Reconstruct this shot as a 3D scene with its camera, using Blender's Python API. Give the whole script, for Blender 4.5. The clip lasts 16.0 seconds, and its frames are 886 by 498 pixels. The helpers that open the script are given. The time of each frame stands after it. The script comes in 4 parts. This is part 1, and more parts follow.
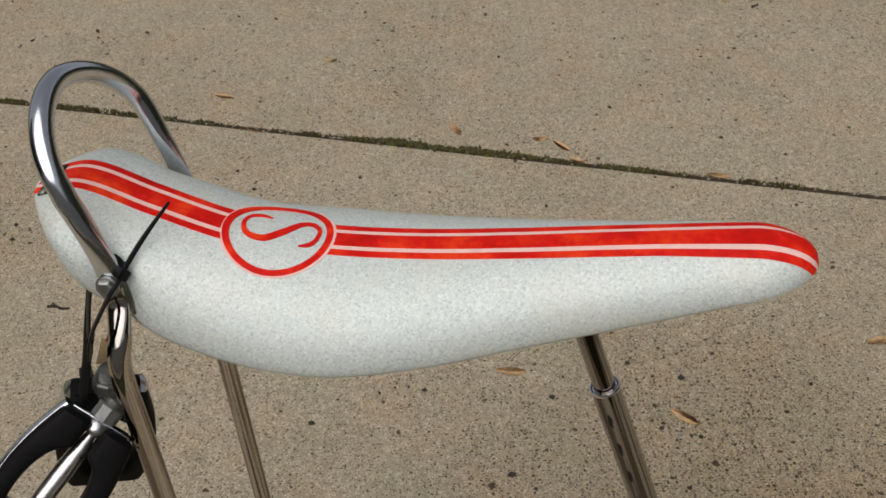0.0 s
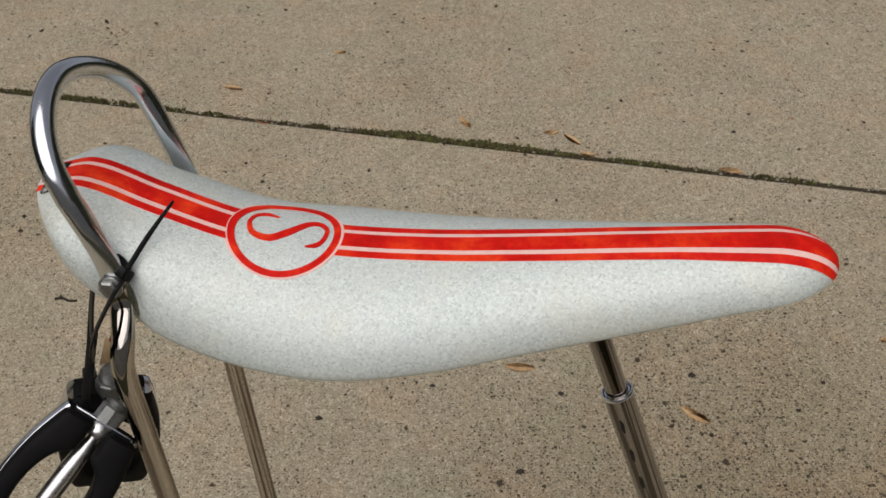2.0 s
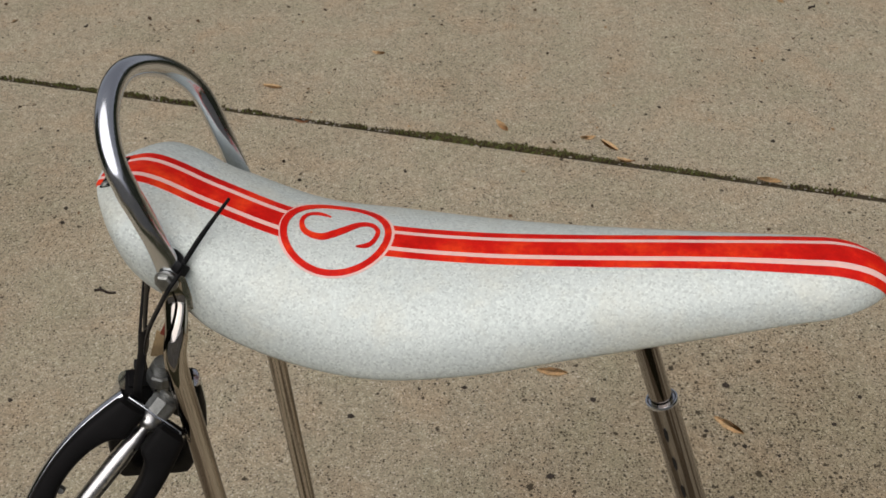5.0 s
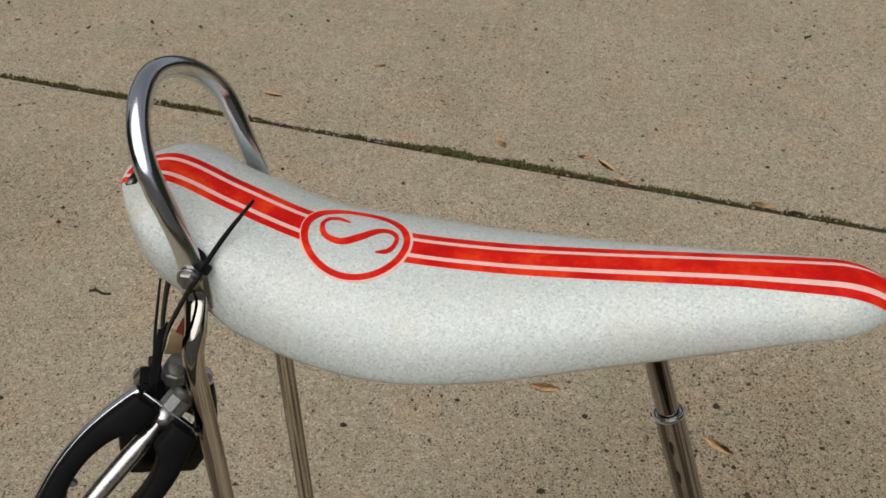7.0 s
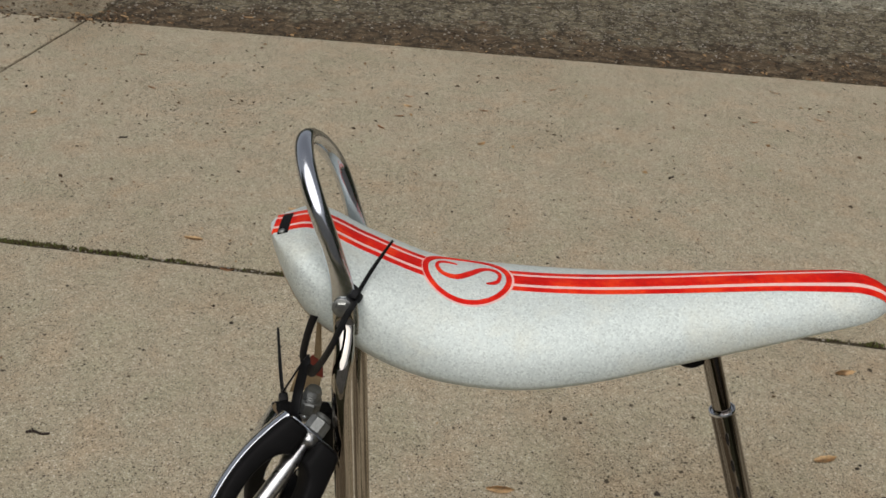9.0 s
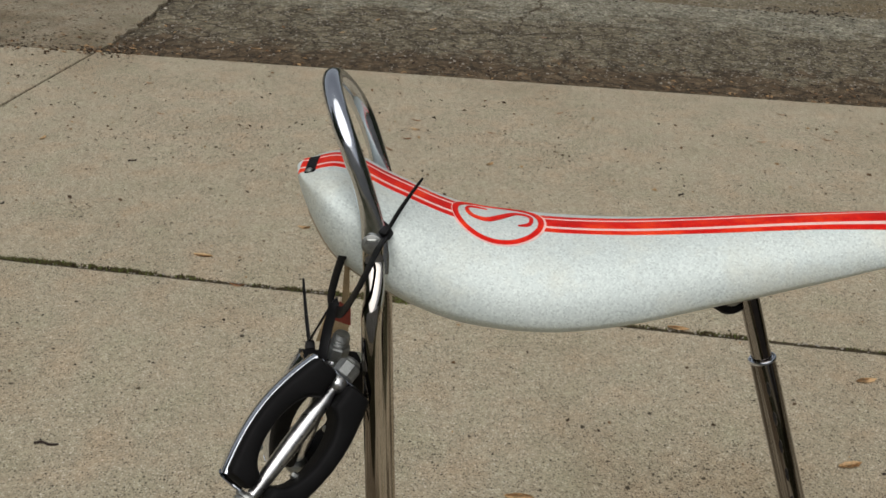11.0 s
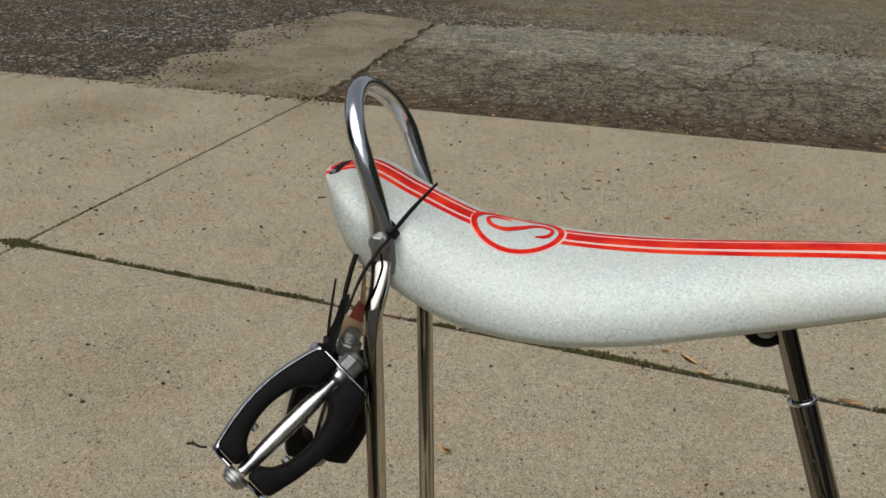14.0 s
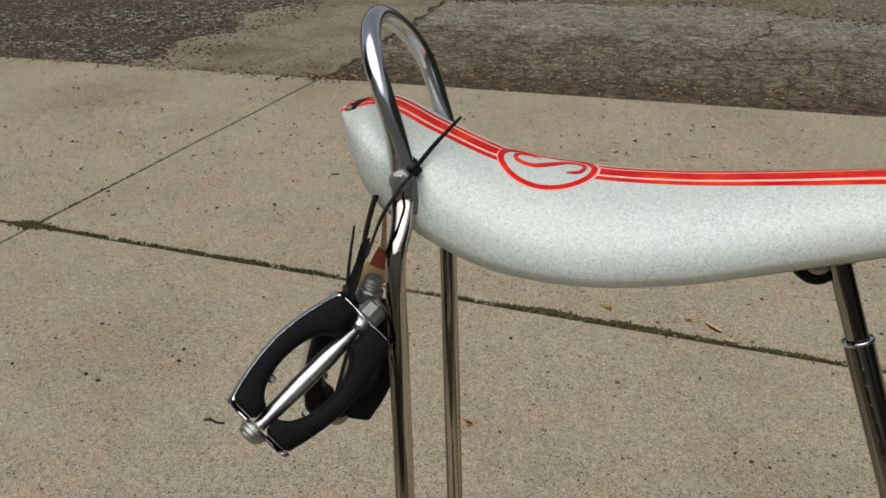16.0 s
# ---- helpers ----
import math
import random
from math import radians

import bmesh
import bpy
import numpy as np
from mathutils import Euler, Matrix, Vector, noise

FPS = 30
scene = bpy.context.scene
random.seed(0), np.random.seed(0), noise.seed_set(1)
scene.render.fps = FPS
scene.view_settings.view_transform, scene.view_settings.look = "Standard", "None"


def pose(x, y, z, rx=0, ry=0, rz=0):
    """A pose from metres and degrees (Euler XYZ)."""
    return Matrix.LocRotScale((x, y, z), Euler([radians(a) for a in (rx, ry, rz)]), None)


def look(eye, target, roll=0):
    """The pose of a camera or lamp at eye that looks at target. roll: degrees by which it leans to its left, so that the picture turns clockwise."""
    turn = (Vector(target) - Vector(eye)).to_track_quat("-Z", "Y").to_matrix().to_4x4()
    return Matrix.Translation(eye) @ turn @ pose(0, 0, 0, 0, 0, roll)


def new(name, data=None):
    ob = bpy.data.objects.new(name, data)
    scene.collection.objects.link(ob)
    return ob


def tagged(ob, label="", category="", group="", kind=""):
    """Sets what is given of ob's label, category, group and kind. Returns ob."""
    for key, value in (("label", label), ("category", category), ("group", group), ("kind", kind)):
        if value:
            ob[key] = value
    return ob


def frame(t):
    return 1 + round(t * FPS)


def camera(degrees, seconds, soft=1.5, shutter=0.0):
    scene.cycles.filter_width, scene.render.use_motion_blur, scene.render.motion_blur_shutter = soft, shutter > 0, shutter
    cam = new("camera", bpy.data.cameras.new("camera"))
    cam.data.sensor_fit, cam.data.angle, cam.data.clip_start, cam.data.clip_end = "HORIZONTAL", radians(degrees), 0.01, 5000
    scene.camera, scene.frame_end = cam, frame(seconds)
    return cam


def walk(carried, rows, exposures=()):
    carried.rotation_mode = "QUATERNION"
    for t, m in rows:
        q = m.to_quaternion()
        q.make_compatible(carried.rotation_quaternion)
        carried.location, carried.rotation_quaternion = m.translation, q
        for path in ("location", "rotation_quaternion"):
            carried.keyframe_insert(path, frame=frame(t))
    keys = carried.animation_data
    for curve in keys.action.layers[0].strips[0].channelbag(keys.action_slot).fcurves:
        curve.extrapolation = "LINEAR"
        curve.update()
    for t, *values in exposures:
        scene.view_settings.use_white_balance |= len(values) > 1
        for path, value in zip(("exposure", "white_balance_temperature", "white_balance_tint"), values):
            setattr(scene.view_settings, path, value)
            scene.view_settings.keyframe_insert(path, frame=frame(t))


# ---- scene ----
cam = camera(53.7, 16.0, soft=1.6)
PATH = [
    (0, (0.072, 0.08, 1.278), (0.018, 1.547, -0.08), -2.6),
    (0.5, (0.078, 0.08, 1.276), (0.023, 1.546, -0.083), -2.8),
    (1, (0.08, 0.082, 1.276), (0.023, 1.546, -0.085), -2.7),
    (1.5, (0.081, 0.085, 1.273), (0.022, 1.543, -0.094), -2.8),
    (2, (0.071, 0.094, 1.274), (-0.003, 1.547, -0.098), -2.8),
    (2.5, (0.07, 0.095, 1.275), (-0.022, 1.546, -0.098), -3.2),
    (3, (0.069, 0.094, 1.278), (-0.035, 1.545, -0.094), -3.3),
    (3.5, (0.069, 0.092, 1.28), (-0.052, 1.544, -0.089), -3.3),
    (4, (0.06, 0.09, 1.28), (-0.08, 1.543, -0.088), -3.3),
    (6.3, (0.054, 0.091, 1.276), (-0.067, 1.548, -0.089), -2.1),
    (6.5, (0.046, 0.087, 1.277), (-0.074, 1.546, -0.086), -1.8),
    (7, (0.037, 0.078, 1.283), (-0.071, 1.556, -0.059), -0.1),
    (7.5, (0.044, 0.05, 1.289), (0.012, 1.545, -0.04), 0.6),
    (8, (-0.058, -0.019, 1.308), (-0.049, 1.526, 0.038), 2.0),
    (8.2, (-0.104, -0.043, 1.313), (-0.008, 1.569, 0.132), 3.8),
    (10.3, (-0.172, -0.092, 1.19), (0.095, 1.638, 0.222), 4.1),
    (10.5, (-0.173, -0.096, 1.191), (0.081, 1.641, 0.231), 3.7),
    (11, (-0.174, -0.099, 1.193), (0.044, 1.652, 0.251), 3.3),
    (11.5, (-0.178, -0.102, 1.19), (0.042, 1.655, 0.26), 3.1),
    (12, (-0.188, -0.096, 1.188), (0.029, 1.665, 0.264), 3.4),
    (12.5, (-0.148, -0.093, 1.182), (0.021, 1.682, 0.275), 4.9),
    (12.7, (-0.107, -0.095, 1.17), (-0.07, 1.685, 0.259), 4.5),
    (13, (-0.033, -0.114, 1.17), (-0.174, 1.677, 0.291), 3.8),
    (13.5, (-0.008, -0.114, 1.159), (-0.244, 1.689, 0.327), 1.6),
    (14, (-0.017, -0.118, 1.163), (-0.291, 1.679, 0.327), 0.1),
    (14.5, (-0.016, -0.113, 1.153), (-0.307, 1.676, 0.307), -0.7),
    (15, (-0.019, -0.111, 1.15), (-0.331, 1.666, 0.288), -1.3),
    (15.5, (-0.021, -0.113, 1.147), (-0.33, 1.668, 0.292), -1.3),
    (16, (-0.03, -0.095, 1.115), (-0.332, 1.681, 0.248), -1.4),
]
walk(cam, [(t, look(eye, target, roll)) for t, eye, target, roll in PATH], ((0.0, -0.15, 6650.0, 14.0), (7.5, -0.14, 6650.0, 13.0), (10.4, -0.03, 6500.0, 10.0), (16.0, -0.04, 6500.0, 10.0)))

# ---------------------------------------------------------------- world and light
SUN_UP, SUN_TURN = 64.0, 196.0
world = bpy.data.worlds.new("overcast_sky")
scene.world = world
world.use_nodes = True
wn, wl = world.node_tree.nodes, world.node_tree.links
sky = wn.new("ShaderNodeTexSky")
sky.sky_type, sky.sun_disc = "NISHITA", False
sky.sun_elevation, sky.sun_rotation = radians(SUN_UP), radians(SUN_TURN)
sky.dust_density, sky.air_density = 4.0, 1.0
grey = wn.new("ShaderNodeHueSaturation")
grey.inputs["Saturation"].default_value = 0.26
wl.new(sky.outputs[0], grey.inputs["Color"])
wl.new(grey.outputs[0], wn["Background"].inputs["Color"])
wn["Background"].inputs["Strength"].default_value = 0.080
sun_data = bpy.data.lights.new("sun", "SUN")
sun_data.energy, sun_data.angle, sun_data.color = 1.70, radians(82), (1.0, 0.98, 0.95)
sun = new("sun", sun_data)
sun.rotation_euler = Euler((radians(90 - SUN_UP), 0, radians(180 - SUN_TURN)))


# ---------------------------------------------------------------- materials
class Mat:
    """A node material with short ways to add textures."""

    def __init__(self, name, rough=0.5, metal=0.0, color=(0.5, 0.5, 0.5)):
        self.m = bpy.data.materials.new(name)
        self.m.use_nodes = True
        self.n, self.l = self.m.node_tree.nodes, self.m.node_tree.links
        self.b = self.n["Principled BSDF"]
        self.b.inputs["Roughness"].default_value = rough
        self.b.inputs["Metallic"].default_value = metal
        self.b.inputs["Base Color"].default_value = (*color, 1)
        self.b.inputs["Specular IOR Level"].default_value = 0.5 if metal or rough < 0.8 else 0.2
        self.where = None

    def place(self):
        if self.where is None:
            self.where = self.n.new("ShaderNodeTexCoord").outputs["Object"]
        return self.where

    def put(self, node, key, value):
        if isinstance(value, bpy.types.NodeSocket):
            self.l.new(value, node.inputs[key])
        else:
            node.inputs[key].default_value = (*value, 1) if isinstance(value, tuple) and len(value) == 3 else value

    def noise(self, scale, detail=4.0, rough=0.6, what="Fac", at=None):
        t = self.n.new("ShaderNodeTexNoise")
        self.l.new(at or self.place(), t.inputs["Vector"])
        t.inputs["Scale"].default_value, t.inputs["Detail"].default_value, t.inputs["Roughness"].default_value = scale, detail, rough
        return t.outputs[what]

    def cells(self, scale, what="Distance", feature="F1", at=None, flat=False):
        t = self.n.new("ShaderNodeTexVoronoi")
        t.feature = feature
        t.voronoi_dimensions = "2D" if flat else "3D"
        self.l.new(at or self.place(), t.inputs["Vector"])
        t.inputs["Scale"].default_value = scale
        return t.outputs[what]

    def ramp(self, fac, *stops):
        r = self.n.new("ShaderNodeValToRGB")
        while len(r.color_ramp.elements) < len(stops):
            r.color_ramp.elements.new(0.5)
        for e, (p, c) in zip(r.color_ramp.elements, stops):
            e.position = p
            e.color = (c, c, c, 1) if isinstance(c, (int, float)) else (*c, 1)
        self.l.new(fac, r.inputs[0])
        return r.outputs[0]

    def mix(self, fac, a, b, kind="MIX"):
        x = self.n.new("ShaderNodeMix")
        x.data_type, x.blend_type = "RGBA", kind
        for sock, v in ((x.inputs[0], fac), (x.inputs[6], a), (x.inputs[7], b)):
            if isinstance(v, bpy.types.NodeSocket):
                self.l.new(v, sock)
            elif isinstance(v, tuple):
                sock.default_value = (*v, 1)
            else:
                sock.default_value = v
        return x.outputs[2]

    def sum(self, a, b, op="ADD"):
        x = self.n.new("ShaderNodeMath")
        x.operation = op
        for i, v in enumerate((a, b)):
            if isinstance(v, bpy.types.NodeSocket):
                self.l.new(v, x.inputs[i])
            else:
                x.inputs[i].default_value = v
        return x.outputs[0]

    def color(self, v):
        self.put(self.b, "Base Color", v)

    def gloss(self, v):
        self.put(self.b, "Roughness", v)

    def bump(self, height, strength, distance):
        x = self.n.new("ShaderNodeBump")
        x.inputs["Strength"].default_value, x.inputs["Distance"].default_value = strength, distance
        self.l.new(height, x.inputs["Height"])
        self.l.new(x.outputs[0], self.b.inputs["Normal"])


def concrete(name, light, tan, dark, stain, worn=(), speck=1.0, holes=((27, 0.12, 2.9, 0.97), (60, 0.16, 2.9, 0.96), (120, 0.25, 1.9, 0.94), (210, 0.375, 1.2, 0.80), (380, 0.42, 1.05, 0.55))):
    """Weathered concrete with its small stones showing; worn: x, y, radius and strength of dirtier, more pitted patches."""
    m = Mat(name, 0.9)
    at = m.n.new("ShaderNodeNewGeometry").outputs["Position"]
    m.where = at
    warp = m.mix(0.012, at, m.noise(60, 3, 0.6, "Color"), "ADD")
    rough = m.mix(0.011, warp, m.noise(240, 4, 0.75, "Color"), "ADD")
    slight = m.mix(0.0045, at, m.noise(330, 3, 0.7, "Color"), "ADD")
    sep = m.n.new("ShaderNodeSeparateColor")
    m.l.new(m.cells(430, "Color", at=slight, flat=True), sep.inputs[0])
    soft = tuple(0.76 * t + 0.24 * d for t, d in zip(tan, dark))
    stones = m.ramp(sep.outputs[0], (0.0, soft), (0.16, tuple(c * 0.80 for c in tan)), (0.45, tan), (0.85, tuple(c * 1.12 for c in tan)), (1.0, light))
    sand = m.ramp(m.noise(480, 3, 0.8), (0.28, 0.66), (0.5, 1.0), (0.75, 1.14))
    col = m.mix(0.85, stones, sand, "MULTIPLY")
    # pinkish and greenish patches
    hue = m.ramp(m.noise(6.5, 5, 0.66), (0.32, (0.93, 0.985, 0.95)), (0.5, (1.0, 1.0, 1.0)), (0.68, (1.09, 0.985, 0.93)))
    col = m.mix(0.75, col, hue, "MULTIPLY")
    blot = m.ramp(m.noise(2.3, 5, 0.65), (0.3, stain), (0.55, (1.0, 1.0, 1.0)), (0.8, (1.06, 1.05, 1.03)))
    col = m.mix(0.8, col, blot, "MULTIPLY")
    fine = m.ramp(m.noise(19, 6, 0.75), (0.3, 0.80), (0.55, 1.0), (0.8, 1.08))
    col = m.mix(0.6, col, fine, "MULTIPLY")
    col = m.mix(0.8, col, m.ramp(m.noise(75, 4, 0.75), (0.34, 0.76), (0.5, 1.0), (0.66, 1.14)), "MULTIPLY")
    many = m.ramp(m.noise(3.1, 5, 0.68), (0.35, 0.0), (0.7, 0.10))
    for px, py, radius, much in worn:
        far = m.n.new("ShaderNodeVectorMath")
        far.operation = "DISTANCE"
        m.l.new(at, far.inputs[0])
        far.inputs[1].default_value = (px, py, 0)
        near = m.sum(m.sum(far.outputs["Value"], 1 / radius, "MULTIPLY"), m.sum(m.noise(5, 5, 0.65), 0.7, "MULTIPLY"))
        patch = m.sum(m.ramp(near, (0.5, 1.0), (1.3, 0.0)), much, "MULTIPLY")
        col = m.mix(patch, col, m.mix(1.0, col, (0.79, 0.755, 0.70), "MULTIPLY"))
        many = m.sum(many, m.sum(patch, 0.12, "MULTIPLY"))
    pits = None
    for scale, size, rare, deep in holes:
        bent = rough if scale < 100 else slight
        near = m.cells(scale, "Distance", at=bent, flat=True)
        sep2 = m.n.new("ShaderNodeSeparateColor")
        m.l.new(m.cells(scale, "Color", at=bent, flat=True), sep2.inputs[0])
        reach = m.sum(m.sum(sep2.outputs[1], -rare, "MULTIPLY"), m.sum(m.sum(many, speck, "MULTIPLY"), size))
        p = m.ramp(m.sum(m.sum(reach, near, "SUBTRACT"), 0.5), (0.5, 0.0), (0.54, deep))
        pits = p if pits is None else m.sum(pits, p, "MAXIMUM")
    col = m.mix(m.sum(pits, 0.92, "MULTIPLY"), col, dark)
    m.color(col)
    h = m.sum(m.noise(420, 3, 0.7), m.sum(pits, -1.4, "MULTIPLY"))
    h = m.sum(h, m.sum(m.noise(45, 3, 0.6), 1.5, "MULTIPLY"))
    m.bump(h, 0.4, 0.0015)
    return m.m


def asphalt():
    """Old street surface: pale stones in dark binder, with grey-brown dirt, sandier to one side."""
    m = Mat("old_asphalt", 0.92)
    at = m.n.new("ShaderNodeNewGeometry").outputs["Position"]
    m.where = at
    rough = m.mix(0.03, at, m.noise(60, 4, 0.75, "Color"), "ADD")
    sep = m.n.new("ShaderNodeSeparateColor")
    m.l.new(m.cells(62, "Color", at=rough, flat=True), sep.inputs[0])
    stones = m.ramp(sep.outputs[0], (0.0, (0.022, 0.018, 0.012)), (0.45, (0.062, 0.052, 0.036)), (0.78, (0.15, 0.13, 0.095)), (1.0, (0.58, 0.54, 0.45)))
    sand = m.ramp(m.noise(90, 5, 0.85), (0.34, 0.35), (0.52, 0.95), (0.68, 1.4))
    col = m.mix(0.8, stones, sand, "MULTIPLY")
    lump = m.n.new("ShaderNodeSeparateColor")
    m.l.new(m.cells(24, "Color", at=rough, flat=True), lump.inputs[0])
    col = m.mix(0.8, col, m.ramp(lump.outputs[0], (0.0, 0.45), (0.5, 0.8), (0.8, 1.05), (0.97, 2.0)), "MULTIPLY")
    side = m.n.new("ShaderNodeSeparateXYZ")
    m.l.new(at, side.inputs[0])
    right = m.ramp(m.sum(m.sum(side.outputs[0], 0.25, "MULTIPLY"), m.noise(0.9, 4, 0.6)), (0.1, 0.0), (0.55, 1.0))
    col = m.mix(m.sum(right, 0.55, "MULTIPLY"), col, m.mix(1.0, (0.26, 0.225, 0.15), sand, "MULTIPLY"))
    wide = m.n.new("ShaderNodeMapping")
    m.l.new(at, wide.inputs[0])
    wide.inputs["Scale"].default_value = (0.5, 1.3, 1)
    dirt = m.ramp(m.noise(1.7, 6, 0.68, at=wide.outputs[0]), (0.44, 0.0), (0.58, 1.0))
    earth = m.mix(right, (0.085, 0.060, 0.036), (0.19, 0.142, 0.078))
    col = m.mix(m.sum(dirt, 0.72, "MULTIPLY"), col, m.mix(1.0, earth, sand, "MULTIPLY"))
    blot = m.ramp(m.noise(5, 6, 0.75), (0.3, 0.6), (0.55, 1.0), (0.75, 1.2))
    col = m.mix(0.9, col, blot, "MULTIPLY")
    m.color(col)
    m.bump(m.sum(m.noise(160, 3, 0.7), sep.outputs[1]), 0.6, 0.003)
    return m.m


def street():
    """Worn street edge: mud against the pavement, then an olive-brown cracked strip, then pale grey-green paving."""
    m = Mat("worn_street", 0.92)
    at = m.n.new("ShaderNodeNewGeometry").outputs["Position"]
    m.where = at
    rough = m.mix(0.02, at, m.noise(70, 3, 0.7, "Color"), "ADD")
    sep = m.n.new("ShaderNodeSeparateColor")
    m.l.new(m.cells(75, "Color", at=rough, flat=True), sep.inputs[0])
    stones = m.ramp(sep.outputs[0], (0.0, (0.10, 0.092, 0.064)), (0.3, (0.215, 0.20, 0.145)), (0.75, (0.285, 0.268, 0.20)), (1.0, (0.42, 0.40, 0.32)))
    sand = m.ramp(m.noise(95, 5, 0.85), (0.34, 0.5), (0.52, 1.0), (0.68, 1.3))
    col = m.mix(0.9, stones, sand, "MULTIPLY")
    pit = m.n.new("ShaderNodeSeparateColor")
    m.l.new(m.cells(44, "Color", at=rough, flat=True), pit.inputs[0])
    gone = m.ramp(m.sum(m.sum(m.sum(pit.outputs[1], -1.2, "MULTIPLY"), 0.3), m.cells(44, "Distance", at=rough, flat=True), "SUBTRACT"), (0.0, 0.0), (0.07, 0.75))
    col = m.mix(gone, col, (0.05, 0.043, 0.03))
    warp = m.mix(0.26, at, m.noise(4.2, 6, 0.7, "Color"), "ADD")
    crack = m.ramp(m.cells(6.4, "Distance", "DISTANCE_TO_EDGE", at=warp, flat=True), (0.0, 1.0), (0.05, 0.9), (0.10, 0.0))
    crack2 = m.ramp(m.cells(11, "Distance", "DISTANCE_TO_EDGE", at=warp, flat=True), (0.0, 1.0), (0.035, 0.6), (0.09, 0.0))
    there = m.ramp(m.noise(1.5, 4, 0.6), (0.42, 0.0), (0.56, 1.0))
    off = m.n.new("ShaderNodeVectorMath")
    off.operation = "DOT_PRODUCT"
    m.l.new(at, off.inputs[0])
    off.inputs[1].default_value = (0.1676, 0.9859, 0)
    away = m.sum(off.outputs["Value"], -3.78)
    # olive dirt over the nearer half
    olive = m.ramp(m.sum(m.sum(m.noise(2.1, 6, 0.7), 3.4, "MULTIPLY"), away, "SUBTRACT"), (0.1, 0.0), (0.5, 1.0))
    grime = m.ramp(m.noise(40, 7, 0.85), (0.36, (0.048, 0.036, 0.020)), (0.5, (0.145, 0.113, 0.066)), (0.64, (0.25, 0.208, 0.130)))
    col = m.mix(m.sum(olive, 0.62, "MULTIPLY"), col, grime)
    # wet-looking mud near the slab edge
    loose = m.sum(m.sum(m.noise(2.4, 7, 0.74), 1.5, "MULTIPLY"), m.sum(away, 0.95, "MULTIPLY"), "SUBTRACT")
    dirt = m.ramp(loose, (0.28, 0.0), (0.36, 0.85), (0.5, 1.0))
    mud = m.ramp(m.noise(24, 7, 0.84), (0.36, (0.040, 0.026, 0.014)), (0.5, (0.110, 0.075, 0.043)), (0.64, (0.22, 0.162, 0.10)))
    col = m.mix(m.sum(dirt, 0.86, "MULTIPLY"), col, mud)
    blot = m.ramp(m.noise(8, 6, 0.75), (0.3, 0.42), (0.5, 0.90), (0.7, 1.25))
    col = m.mix(0.9, col, blot, "MULTIPLY")
    lump = m.n.new("ShaderNodeSeparateColor")
    m.l.new(m.cells(30, "Color", at=rough, flat=True), lump.inputs[0])
    col = m.mix(0.9, col, m.ramp(lump.outputs[0], (0.0, 0.74), (0.3, 0.92), (0.8, 1.08), (1.0, 1.4)), "MULTIPLY")
    # pale chips and the web of cracks over it all
    chip = m.n.new("ShaderNodeSeparateColor")
    m.l.new(m.cells(52, "Color", at=rough, flat=True), chip.inputs[0])
    pale = m.sum(m.ramp(chip.outputs[0], (0.90, 0.0), (0.92, 1.0)), m.ramp(m.cells(52, "Distance", at=rough, flat=True), (0.16, 0.75), (0.28, 0.0)), "MULTIPLY")
    col = m.mix(pale, col, (0.40, 0.375, 0.30))
    broken = m.ramp(m.noise(34, 6, 0.8), (0.50, 0.0), (0.60, 1.0))
    broken = m.sum(m.sum(broken, m.ramp(m.noise(3.4, 4, 0.6), (0.42, 0.1), (0.6, 0.8)), "MULTIPLY"), m.sum(m.sum(olive, 0.8, "MULTIPLY"), 0.15), "MULTIPLY")
    col = m.mix(broken, col, (0.042, 0.032, 0.020))
    frayed = m.ramp(m.noise(14, 5, 0.7), (0.35, 0.0), (0.47, 1.0))
    web = m.sum(m.sum(crack2, there, "MULTIPLY"), m.sum(crack, 0.8, "MULTIPLY"), "MAXIMUM")
    web = m.sum(m.sum(web, frayed, "MULTIPLY"), m.sum(m.sum(olive, 0.9, "MULTIPLY"), 0.06), "MULTIPLY")
    col = m.mix(m.sum(web, 0.90, "MULTIPLY"), col, (0.030, 0.023, 0.015))
    m.color(col)
    m.bump(m.sum(m.noise(140, 3, 0.7), m.sum(web, -2.0, "MULTIPLY")), 0.7, 0.004)
    return m.m


def mossy():
    """Moss and soil lumps, each its own olive or brown."""
    m = Mat("moss", 0.95)
    one = m.n.new("ShaderNodeNewGeometry").outputs["Random Per Island"]
    col = m.ramp(one, (0.0, (0.050, 0.037, 0.023)), (0.4, (0.105, 0.080, 0.042)), (0.7, (0.115, 0.122, 0.038)), (1.0, (0.15, 0.185, 0.052)))
    m.color(m.mix(0.7, col, m.ramp(m.noise(400, 3, 0.7), (0.3, 0.6), (0.7, 1.2)), "MULTIPLY"))
    m.bump(m.noise(900, 3, 0.6), 0.4, 0.001)
    return m.m


def crumbs():
    """Bits of leaf and bark, each its own brown."""
    m = Mat("leaf_crumbs", 0.85)
    one = m.n.new("ShaderNodeNewGeometry").outputs["Random Per Island"]
    col = m.ramp(one, (0.0, (0.030, 0.021, 0.014)), (0.5, (0.085, 0.056, 0.033)), (0.8, (0.19, 0.11, 0.055)), (1.0, (0.40, 0.26, 0.13)))
    m.color(m.mix(0.6, col, m.ramp(m.noise(300, 3, 0.7), (0.3, 0.6), (0.7, 1.15)), "MULTIPLY"))
    m.bump(m.noise(400, 3, 0.6), 0.3, 0.0006)
    return m.m


